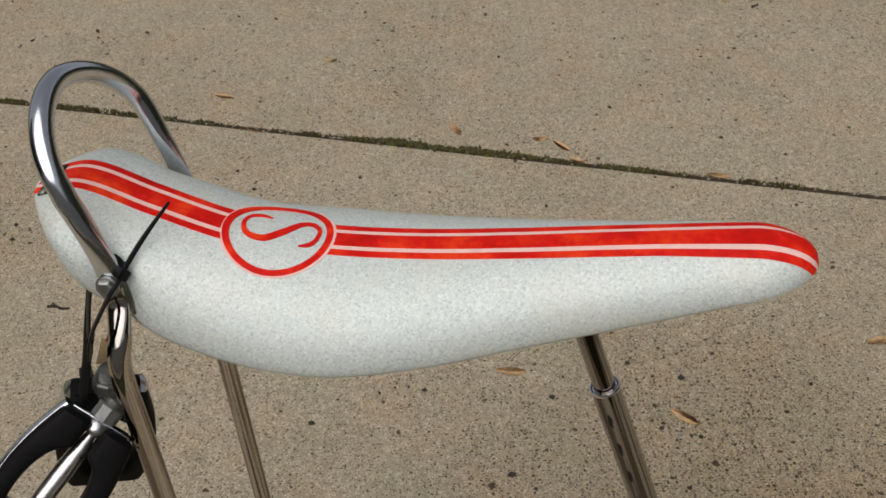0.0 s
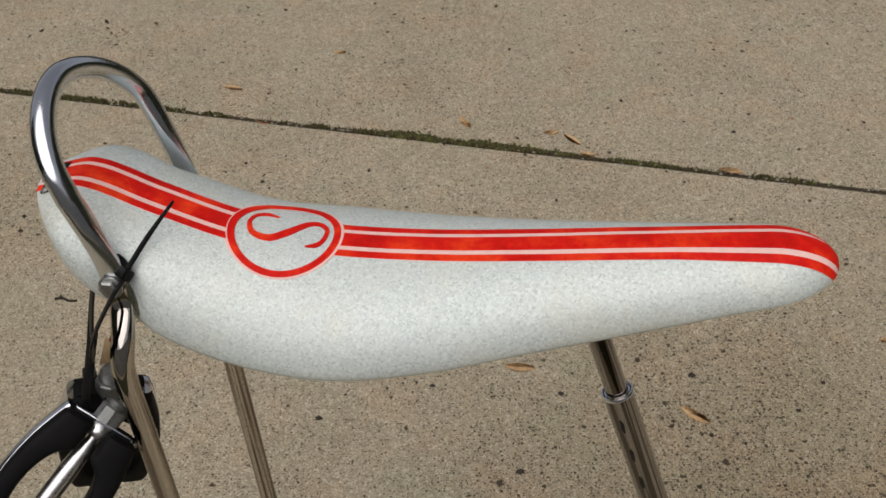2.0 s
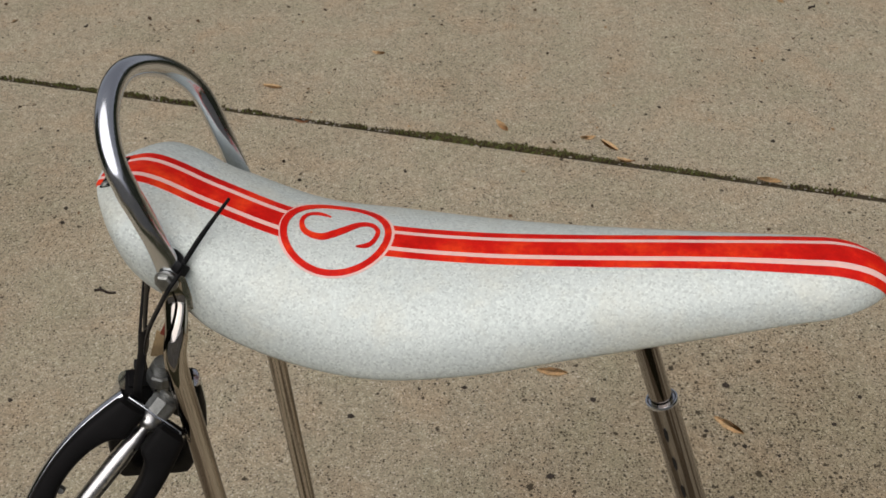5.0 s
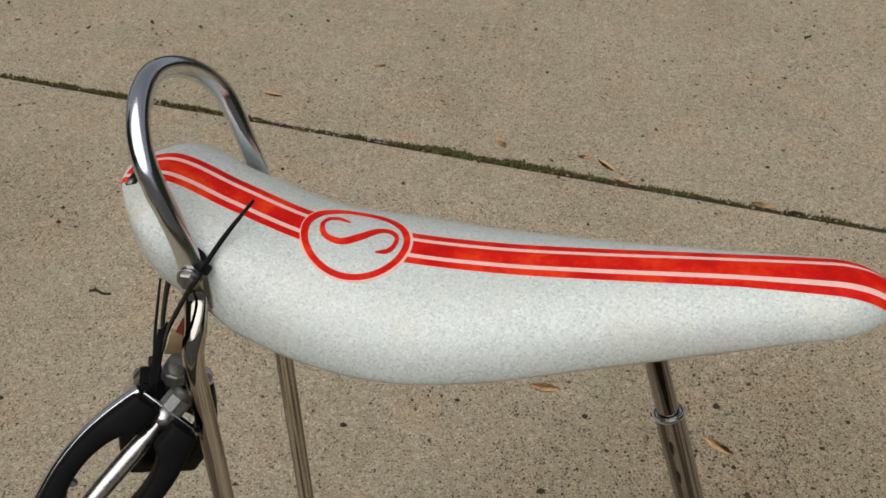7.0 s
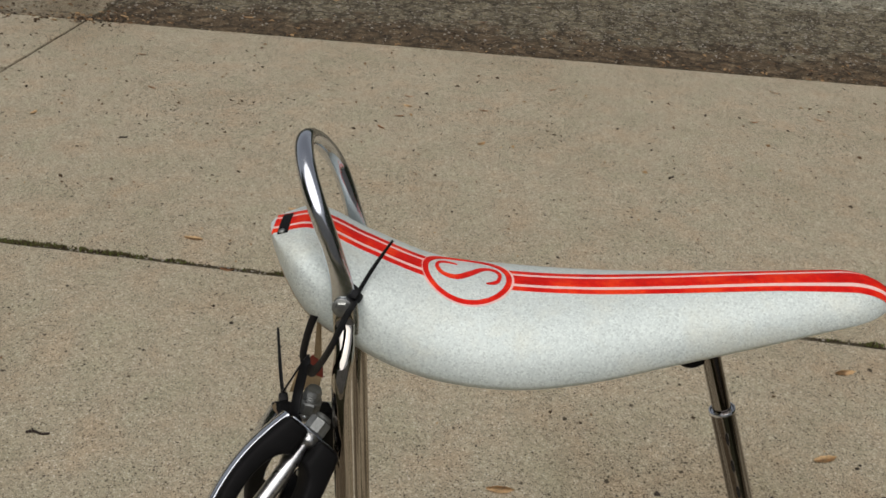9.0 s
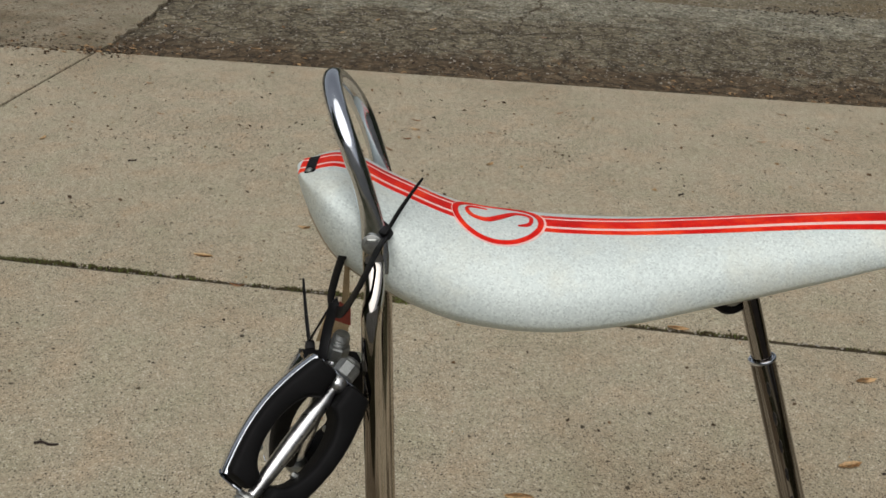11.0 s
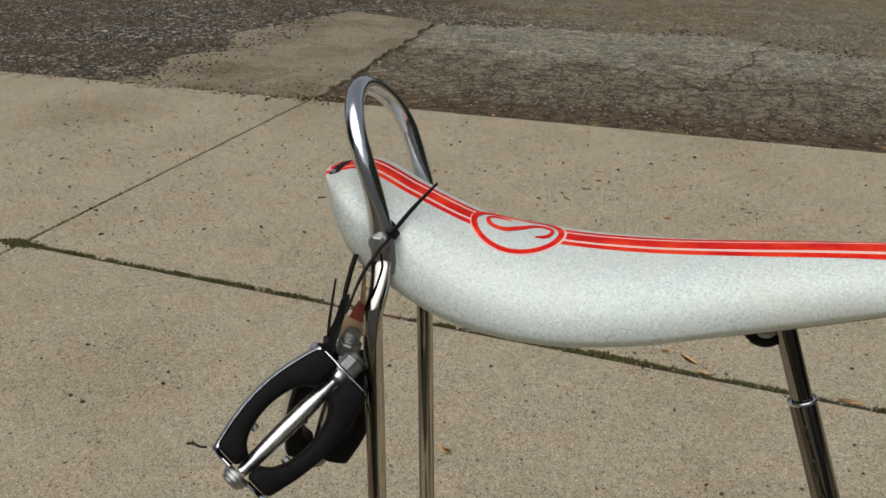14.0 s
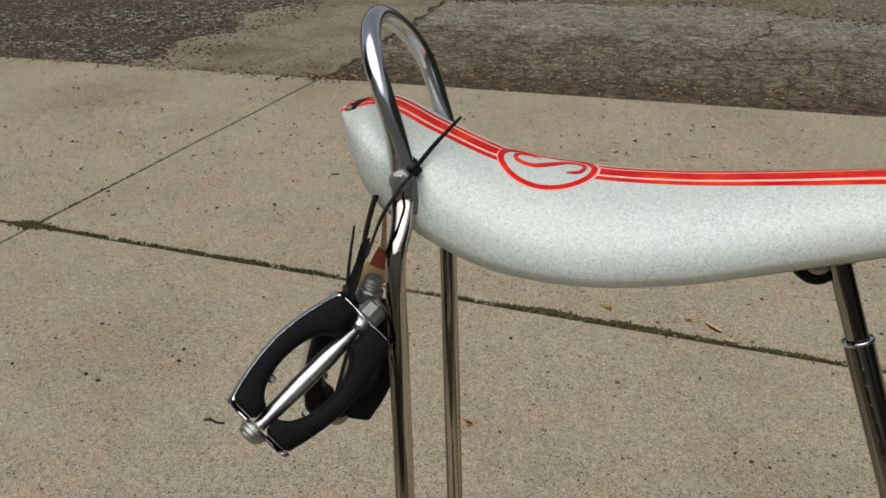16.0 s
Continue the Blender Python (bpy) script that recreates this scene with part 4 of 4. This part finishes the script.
LAY = Matrix.Translation(LIFT)
seat = thing("banana_seat", FRAME, "white sparkle vinyl banana seat with red stripes on chrome bars", "bicycle seat")
bm = bmesh.new()
rings = []
for i in range(97):
    s = 0.5 - 0.5 * math.cos(math.pi * i / 96)
    s = min(max(0.75 * s + 0.25 * i / 96, 0.0), 1.0)
    rings.append([bm.verts.new(rim(s, 2 * math.pi * k / 56 + 0.001)) for k in range(56)])
for a, b in zip(rings, rings[1:]):
    for k in range(56):
        bm.faces.new((a[k], a[(k + 1) % 56], b[(k + 1) % 56], b[k]))
bm.faces.new(rings[0])
bm.faces.new(rings[-1][::-1])
cushion = part("cushion", bm, VINYL, seat, "white metal-flake vinyl cushion, slightly yellowed", shift=SEATED)
RING, BADGE_V = 0.0390, -0.0024


def to_ring(side):
    """Cuts a strip's inner end to the badge's round rim."""
    def cut(x, v):
        stop = math.sqrt(max(RING ** 2 - (v - BADGE_V) ** 2, 0.0)) - 0.0008
        return min(x, -stop) if side < 0 else max(x, stop)
    return cut


ENDS = ((BACK + 0.0035, -0.033, -1, 34), (0.033, NOSE - 0.0018, 1, 70))
for x0, x1, side, n in ENDS:
    part("stripe_backing", tape(x0, x1, -0.0173, 0.0141, 0.0003, n, 8, to_ring(side)), PINK, cushion, "pale pink tape under the red stripes", shift=SEATED)
    part("stripe", tape(x0, x1, -0.0082, 0.0045, 0.0006, n, 6, to_ring(side)), RED, cushion, "broad bright red stripe", shift=SEATED)
    for v0, v1 in ((-0.0171, -0.0120), (0.0085, 0.0138)):
        part("pinstripe", tape(x0, x1, v0, v1, 0.0006, n, 3, to_ring(side)), RED, cushion, "thin bright red stripe", shift=SEATED)
part("badge_edge", hoop(-0.0006, BADGE_V, 0.0364, RING, 0.0004, 0.955), PINK, cushion, "pale rim round the badge", shift=SEATED)
part("badge_ring", hoop(-0.0006, BADGE_V, 0.0323, 0.0369, 0.0008, 0.972), RED, cushion, "red ring badge", shift=SEATED)
CURL = tuple((x, v - 0.0006) for x, v in ((-0.0086, 0.0145), (-0.0165, 0.0158), (-0.0232, 0.0122), (-0.0255, 0.0035), (-0.0208, -0.0058), (-0.0092, -0.0078), (0.002, 0.0004), (0.0123, 0.0104), (0.0205, 0.0115), (0.0262, 0.0052), (0.0255, -0.0048), (0.0215, -0.0099), (0.0150, -0.0116)))
part("scroll", brush(CURL, (0.0008, 0.0032, 0.0026, 0.0030, 0.0042, 0.0056, 0.0060, 0.0050, 0.0038, 0.0030, 0.0032, 0.0036, 0.0010), 0.0007), RED, cushion, "red curling line inside the badge", shift=SEATED)
# strap slot and rivet at the back
part("strap", tape(BACK + 0.0085, BACK + 0.0165, -0.0200, 0.0110, 0.0012, 12, 8), NYLON, cushion, "short black strap across the back of the stripe", shift=SEATED)
rivet = turned([(0, 0.0026), (0.0010, 0.0026), (0.0016, 0.0016), (0.0018, 0.0005)], 16)
r_at = skin(BACK + 0.0120, -0.0185, 0.0010)
part("rivet", moved(rivet, aim(r_at, skin(BACK + 0.0120, -0.0185, 0.003) - skin(BACK + 0.0120, -0.0185))), STEEL, cushion, "small metal rivet", shift=SEATED)
for t0 in (radians(-52), radians(232)):
    line = [rim(0.02 + 0.96 * i / 80, t0) for i in range(81)]
    part("piping", sweep(line, 0.0011, seg=8), PIPING, cushion, "thin yellowed edge piping", shift=SEATED)

# sissy bar: loop over the back, bolted to two straight legs
LOOP_Y, LOOP_W, LOOP_S, LOOP_H = 0.0064, 0.0612, 0.0605, 0.1043


def bar_x(z):
    q = z / 0.14
    return -0.0945 - 0.0235 * q - 0.0385 * q * q


loop = []
for i in range(14):
    z = -0.030 + (LOOP_S + 0.030) * i / 14
    loop.append((bar_x(z), LOOP_Y - LOOP_W - 0.0015, z))
for i in range(33):
    t = math.pi * i / 32
    k = 2 / 1.81
    y = math.copysign(abs(math.cos(t)) ** k, -math.cos(t)) * LOOP_W
    z = LOOP_S + (LOOP_H - LOOP_S) * math.sin(t) ** k
    loop.append((bar_x(z), LOOP_Y + y, z))
for i in range(14):
    z = LOOP_S - (LOOP_S + 0.030) * (i + 1) / 14
    loop.append((bar_x(z), LOOP_Y + LOOP_W, z))
R = 0.0075


def pinch(p):
    """How far the tube is pressed flat by the bolt."""
    return min(max((p[2] + 0.002) / 0.035, 0.0), 1.0)


part("sissy_bar", sweep(loop, [R * (0.38 + 0.62 * pinch(p)) for p in loop], [R * (1.28 - 0.28 * pinch(p)) for p in loop], 18, side=(0, 1, 0)), CHROME, seat, "bent chrome tube loop behind the rider", shift=LIFT)
for sign, y_top, y0, y1, x_top, xa, xb in ((-1, -0.0580, -0.0761, -0.0753, -0.0950, -0.0933, -0.0563), (1, 0.0700, 0.0682, 0.0758, -0.0960, -0.0943, -0.0566)):
    leg = [(x_top - 0.001, y_top, 0.001), (x_top, y_top, -0.006), (x_top + 0.001, y_top, -0.022), (x_top + 0.003, y_top + (y0 - y_top) * 0.55, -0.040), (xa, y0, -0.064)]
    flat = [0.22, 0.34, 0.45, 0.85, 1.0]
    wide = [0.7, 1.08, 1.10, 1.03, 1.0]
    for i in range(1, 15):
        z = -0.064 - (0.905 - 0.064 - 0.010) * i / 14
        f = (z + 0.064) / -0.836
        leg.append((xa + (xb - xa) * f, y0 + (y1 - y0) * f, z))
        flat.append(1.0)
        wide.append(1.0)
    path = smooth_path(leg, 4)
    fl = [flat[min(i // 4, len(flat) - 1)] + (flat[min(i // 4 + 1, len(flat) - 1)] - flat[min(i // 4, len(flat) - 1)]) * (i % 4) / 4 for i in range(len(path))]
    wi = [wide[min(i // 4, len(wide) - 1)] + (wide[min(i // 4 + 1, len(wide) - 1)] - wide[min(i // 4, len(wide) - 1)]) * (i % 4) / 4 for i in range(len(path))]
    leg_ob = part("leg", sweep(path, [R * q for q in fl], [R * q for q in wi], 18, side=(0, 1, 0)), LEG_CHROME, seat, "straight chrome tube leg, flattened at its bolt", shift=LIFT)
    out = Vector((0, sign, 0))
    at = Vector((x_top - 0.0005, y_top + sign * 0.002, -0.006))
    part("washer", moved(turned([(0, 0.0078), (0.0014, 0.0078), (0.0018, 0.0072)], 22), aim(at, out)), STEEL, leg_ob, "zinc washer", shift=LIFT)
    part("bolt", moved(turned([(0.0014, 0.0066), (0.0042, 0.0066), (0.0052, 0.0054), (0.0054, 0.003)], sides=6), aim(at, out)), STEEL, leg_ob, "zinc hex bolt head", smooth=False, shift=LIFT)

# seat post: thin tube in a wider tube with slots
P_TOP, P_LOW = Vector((0.1990, -0.0095, -0.030)), Vector((0.2942, -0.0225, -0.2944))
p_dir = (P_LOW - P_TOP).normalized()
P_END = P_TOP + p_dir * ((0.905 - 0.030) / abs(p_dir.z) - 0.012)
COLLAR = P_TOP + p_dir * 0.0785
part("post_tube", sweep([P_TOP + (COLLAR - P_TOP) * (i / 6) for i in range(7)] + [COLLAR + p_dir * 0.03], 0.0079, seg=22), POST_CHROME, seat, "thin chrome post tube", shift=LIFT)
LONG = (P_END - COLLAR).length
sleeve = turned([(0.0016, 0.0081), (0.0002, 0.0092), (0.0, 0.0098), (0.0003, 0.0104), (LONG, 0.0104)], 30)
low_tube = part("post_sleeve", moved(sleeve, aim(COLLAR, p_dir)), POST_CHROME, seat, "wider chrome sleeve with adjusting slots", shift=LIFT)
part("sleeve_rim", moved(turned([(0.0004, 0.0096), (-0.0005, 0.0100), (-0.0004, 0.0110), (0.0004, 0.0114), (0.0018, 0.0113), (0.0024, 0.0104)], 30), aim(COLLAR, p_dir)), CHROME, low_tube, "bright rolled rim", shift=LIFT)
toward = Vector((-0.32, -0.88, 0.25))
toward = (toward - p_dir * toward.dot(p_dir)).normalized()
for i in range(5):
    c = COLLAR + p_dir * (0.0245 + 0.0275 * i) + toward * 0.0086
    across = p_dir.cross(toward)
    # solid dark plug; the shade inside the slot is its colour
    slot = sweep([c - toward * 0.001, c + toward * 0.0019], [0.0064, 0.0064], [0.0012, 0.0012], 16, side=tuple(p_dir))
    part("slot", slot, SLOT_SHADE, low_tube, "dark oval plug coloured as the shade in an adjusting slot", shift=LIFT)
    lip = [c + toward * 0.0016 + p_dir * (0.0066 * math.cos(a)) + across * (0.0015 * math.sin(a)) for a in (2 * math.pi * k / 18 for k in range(18))]
    part("slot_rim", sweep(lip, 0.00028, seg=6, closed=True, side=tuple(toward)), POST_CHROME, low_tube, shift=LIFT)
# clamp under the seat
CLAMP = aim((0.1920, 0.0000, -0.0520), (0.1, -1, 0.1))
clamp = part("clamp", moved(turned([(-0.011, 0.0150), (-0.009, 0.0168), (-0.001, 0.0172), (0.009, 0.0168), (0.0115, 0.0150), (0.0118, 0.0105), (0.0100, 0.0098)], 32), CLAMP), RUBBER, seat, "black round clamp under the seat", shift=LIFT)
part("washer", moved(turned([(0.0098, 0.0090), (0.0120, 0.0090), (0.0126, 0.0082)], 28), CLAMP), STEEL, clamp, "dull steel washer", shift=LIFT)
part("nut", moved(turned([(0.0124, 0.0060), (0.0155, 0.0060), (0.0163, 0.005)], sides=6), CLAMP), DULL, clamp, "zinc hex nut", smooth=False, shift=LIFT)
part("clamp_band", sweep([P_TOP + p_dir * d for d in (0.004, 0.006, 0.017, 0.019)], [0.0092, 0.0098, 0.0098, 0.0092], seg=22), CHROME, seat, "chrome band round the post top", shift=LIFT)

# ---------------------------------------------------------------- pedals tied to the leg
TO_WORLD = FRAME @ LAY
A, C, MID = Vector((-0.513, -0.641, -0.5715)), Vector((0.445, -0.766, 0.460)), Vector((-0.1413, -0.1154, -0.1353))
A2, C2, MID2 = Vector((-0.29, 0.10, -0.95)), Vector((0.40, -0.90, -0.20)), Vector((-0.1380, -0.0480, -0.1525))


def pedal(m, turns, nut):
    """A bow pedal: x along its spindle to the outer end, y across to the second block, z towards its open face."""
    p = thing("pedal", m, "black rubber bow pedal with chrome straps and spindle", "pedal", "pair of pedals tied to the seat leg")
    for s in (-1, 1):
        bow, wide, thick, line = [], [], [], []
        for i in range(45):
            u = -1 + 2 * i / 44
            outside = 0.0262 + 0.0088 * max(0.0, math.cos(u * math.pi / 2)) ** 0.9
            inside = 0.0052 + 0.0158 * math.sqrt(max(0.0, 1 - ((0.0515 * u - 0.005) / 0.0335) ** 2))
            # blunt, rounded ends
            end = min(1.0, math.sqrt(max(0.0, 1 - max(0.0, (abs(u) - 0.93) / 0.07) ** 2)) * 0.25 + 0.75)
            mid, half = (outside + inside) / 2, (outside - inside) / 2
            bow.append((0.0515 * u, s * mid, 0))
            wide.append(half * end)
            thick.append(0.0138 * end)
            line.append((0.0515 * u, s * (outside - (0.0014 if s < 0 else 0.0036)), -0.0025))
        block = part("block", sweep(bow, wide, thick, 28, side=(0, 1, 0), square=0.72, level=True), RUBBER, p, "bowed black rubber tread block")
        part("strap", sweep(line, 0.0038, 0.0078, 18, side=(0, 1, 0)), CHROME, p, "polished chrome outer strap")
        ends = [(0.0512, s * 0.0262, -0.0035), (0.0532, s * 0.0250, -0.001), (0.0538, s * 0.0190, 0.001), (0.0538, s * 0.0085, 0.001)]
        part("strap_end", sweep(smooth_path(ends, 4), 0.0009, 0.0034, 10, side=(1, 0, 0), square=0.3), CHROME, p, "bent chrome end of the strap")
        for u in (0.45,):
            y = s * (0.0052 + 0.0158 * math.sqrt(max(0.0, 1 - ((0.0515 * u - 0.005) / 0.0335) ** 2)))
            part("block_bolt", moved(turned([(-0.001, 0.0030), (0.0030, 0.0030), (0.0042, 0.0018)], sides=6), aim((0.0515 * u, y, -0.003), (0, -s, 0))), STEEL, block, smooth=False)
    part("spindle", sweep([(-0.046, 0, 0), (-0.042, 0, 0), (-0.037, 0, 0), (-0.031, 0, 0), (-0.015, 0, 0), (0.012, 0, 0), (0.036, 0, 0), (0.052, 0, 0)], [0.0036, 0.0036, 0.0044, 0.0056, 0.0068, 0.0067, 0.0058, 0.0044], seg=24), SATIN, p, "tapered bright metal spindle sleeve")
    inner = part("inner_plate", box(0.0016, 0.043, 0.011, 0.0005, (-0.0525, 0.0, -0.0012)), CHROME if turns < 6 else RUBBER, p, "thin end plate")
    part("tab", box(0.0040, 0.0016, 0.0050, 0.0005, (-0.0502, 0.0216, 0.0020)), STEEL, inner, "small bent tab")
    outer = part("outer_plate", box(0.0016, 0.034, 0.010, 0.0005, (0.0545, 0, -0.001)), CHROME, p, "thin chrome end plate")
    spin = Matrix.Rotation(radians(90), 4, "Y")
    part("cap", moved(turned([(0.0530, 0.0095), (0.0552, 0.0108), (0.0568, 0.0108), (0.0574, 0.0096), (0.0598, 0.0096), (0.0606, 0.0082), (0.0626, 0.0076), (0.0636, 0.0045), (0.0638, 0.0010)], 28), spin), STEEL, outer, "dull domed dust cap")
    back = Matrix.Rotation(radians(-90), 4, "Y")
    part("cone", moved(turned([(0.0415, 0.0046), (0.0432, 0.0074), (0.0462, 0.0088), (0.0495, 0.0082), (0.0520, 0.0066)], 26), back), SATIN, inner, "chrome bearing cup")
    part("spindle_nut", moved(turned([(0.0533, 0.0074), (0.0540, nut), (0.0640, nut), (0.0652, nut - 0.0012)], sides=8), back), DULL, inner, "dull hex spindle nut", smooth=False)
    part("thread", moved(turned([(0.0650, 0.0068)] + [(0.0657 + 0.0012 * i, 0.0071 if i % 2 else 0.0064) for i in range(turns)] + [(0.0665 + 0.0012 * turns, 0.0058), (0.0667 + 0.0012 * turns, 0.0020)], 22), back), DULL, inner, "threaded spindle end")
    return p


def set_in(a, c, mid):
    """A pose in the seat's own space, squared up, with x along a and z near c."""
    a = a.normalized()
    c = (c - a * c.dot(a)).normalized()
    m = Matrix((a, c.cross(a), c)).transposed().to_4x4()
    m.translation = mid
    return TO_WORLD @ m


pedal(set_in(A, C, MID), 2, 0.0094)
pedal(set_in(A2, C2, MID2), 7, 0.0098)


# ---------------------------------------------------------------- cable ties and card
def tie(label, band, tail, head, width=0.0092):
    """A nylon cable tie: closed band, ratchet head and free tail, in the seat's own space."""
    t = thing("cable_tie", TO_WORLD @ Matrix.Translation(head), label, "cable tie", "cable ties round pedals and leg")
    h = Vector(head)
    part("band", sweep([p - h for p in smooth_path(band, 8, True)], 0.0009, width / 2, 10, side=(0.3, 1, 0.2), closed=True, square=0.5), NYLON, t)
    d = (Vector(tail[1]) - Vector(tail[0])).normalized()
    part("head", moved(box(0.0075, 0.0085, 0.0075, 0.0016), aim((0, 0, 0), d)), NYLON, t)
    run = smooth_path([Vector(q) - h for q in tail], 6)
    n = len(run)
    part("tail", sweep(run, 0.0007, [min(width, 0.008) / 2 * (0.42 - 0.38 * max(0, i / n - 0.45)) for i in range(n)], 10, side=(0, 1, 0.3), square=0.5), NYLON, t)
    return t


tie("black nylon cable tie looped round the chrome leg", [(-0.0855, -0.058, 0.003), (-0.0915, -0.0715, -0.008), (-0.1005, -0.0850, -0.0265), (-0.1121, -0.0755, -0.0508), (-0.1195, -0.062, -0.0605), (-0.1262, -0.050, -0.057),
     (-0.1251, -0.0465, -0.045), (-0.1186, -0.0460, -0.022), (-0.1085, -0.0475, -0.002), (-0.0960, -0.0490, 0.007)], [(-0.0855, -0.058, 0.003), (-0.0750, -0.0420, 0.0190), (-0.0611, -0.0237, 0.0365)], (-0.0855, -0.058, 0.003))
tie("black nylon cable tie holding the pedals together", [(-0.1232, -0.056, -0.0560), (-0.1276, -0.062, -0.0767), (-0.1300, -0.071, -0.0950), (-0.1330, -0.068, -0.1110), (-0.1400, -0.046, -0.1140), (-0.1440, -0.038, -0.0985), (-0.1350, -0.043, -0.0780),
     (-0.1265, -0.049, -0.0610)], [(-0.1435, -0.042, -0.1000), (-0.1490, -0.0235, -0.0850), (-0.1567, 0.0085, -0.0629)], (-0.1435, -0.042, -0.1000), 0.0086)


def sheet(quad, thick):
    """A thin flat piece on four corners."""
    q = [Vector(p) for p in quad]
    n = (q[1] - q[0]).cross(q[3] - q[0]).normalized() * thick
    bm = bmesh.new()
    a, b = [bm.verts.new(p) for p in q], [bm.verts.new(p + n) for p in q]
    bm.faces.new(a)
    bm.faces.new(b[::-1])
    for i in range(4):
        bm.faces.new((a[i], b[i], b[(i + 1) % 4], a[(i + 1) % 4]))
    return bm


card = thing("card_tag", TO_WORLD @ Matrix.Translation((-0.125, -0.033, -0.065)), "creased brown and red card tag under the cable ties", "tag")
gap = Matrix.Translation((0.125, 0.033, 0.065))
part("tag_front", moved(sheet([(-0.1340, -0.026, -0.0800), (-0.1140, -0.032, -0.0840), (-0.1160, -0.036, -0.0930), (-0.1405, -0.032, -0.1005)], 0.0012), gap), CARD, card, smooth=False)
part("tag_print", moved(sheet([(-0.1225, -0.029, -0.0660), (-0.1135, -0.032, -0.0660), (-0.1130, -0.0325, -0.0845), (-0.1310, -0.0275, -0.0815)], 0.0012), gap), CARD_RED, card, "red printed part of the card", smooth=False)
part("tag_fold", moved(sheet([(-0.1182, -0.030, -0.0300), (-0.1152, -0.034, -0.0325), (-0.1145, -0.036, -0.0665), (-0.1205, -0.030, -0.0665)], 0.0011), gap), CARD, card, "narrow folded end of the card", smooth=False)
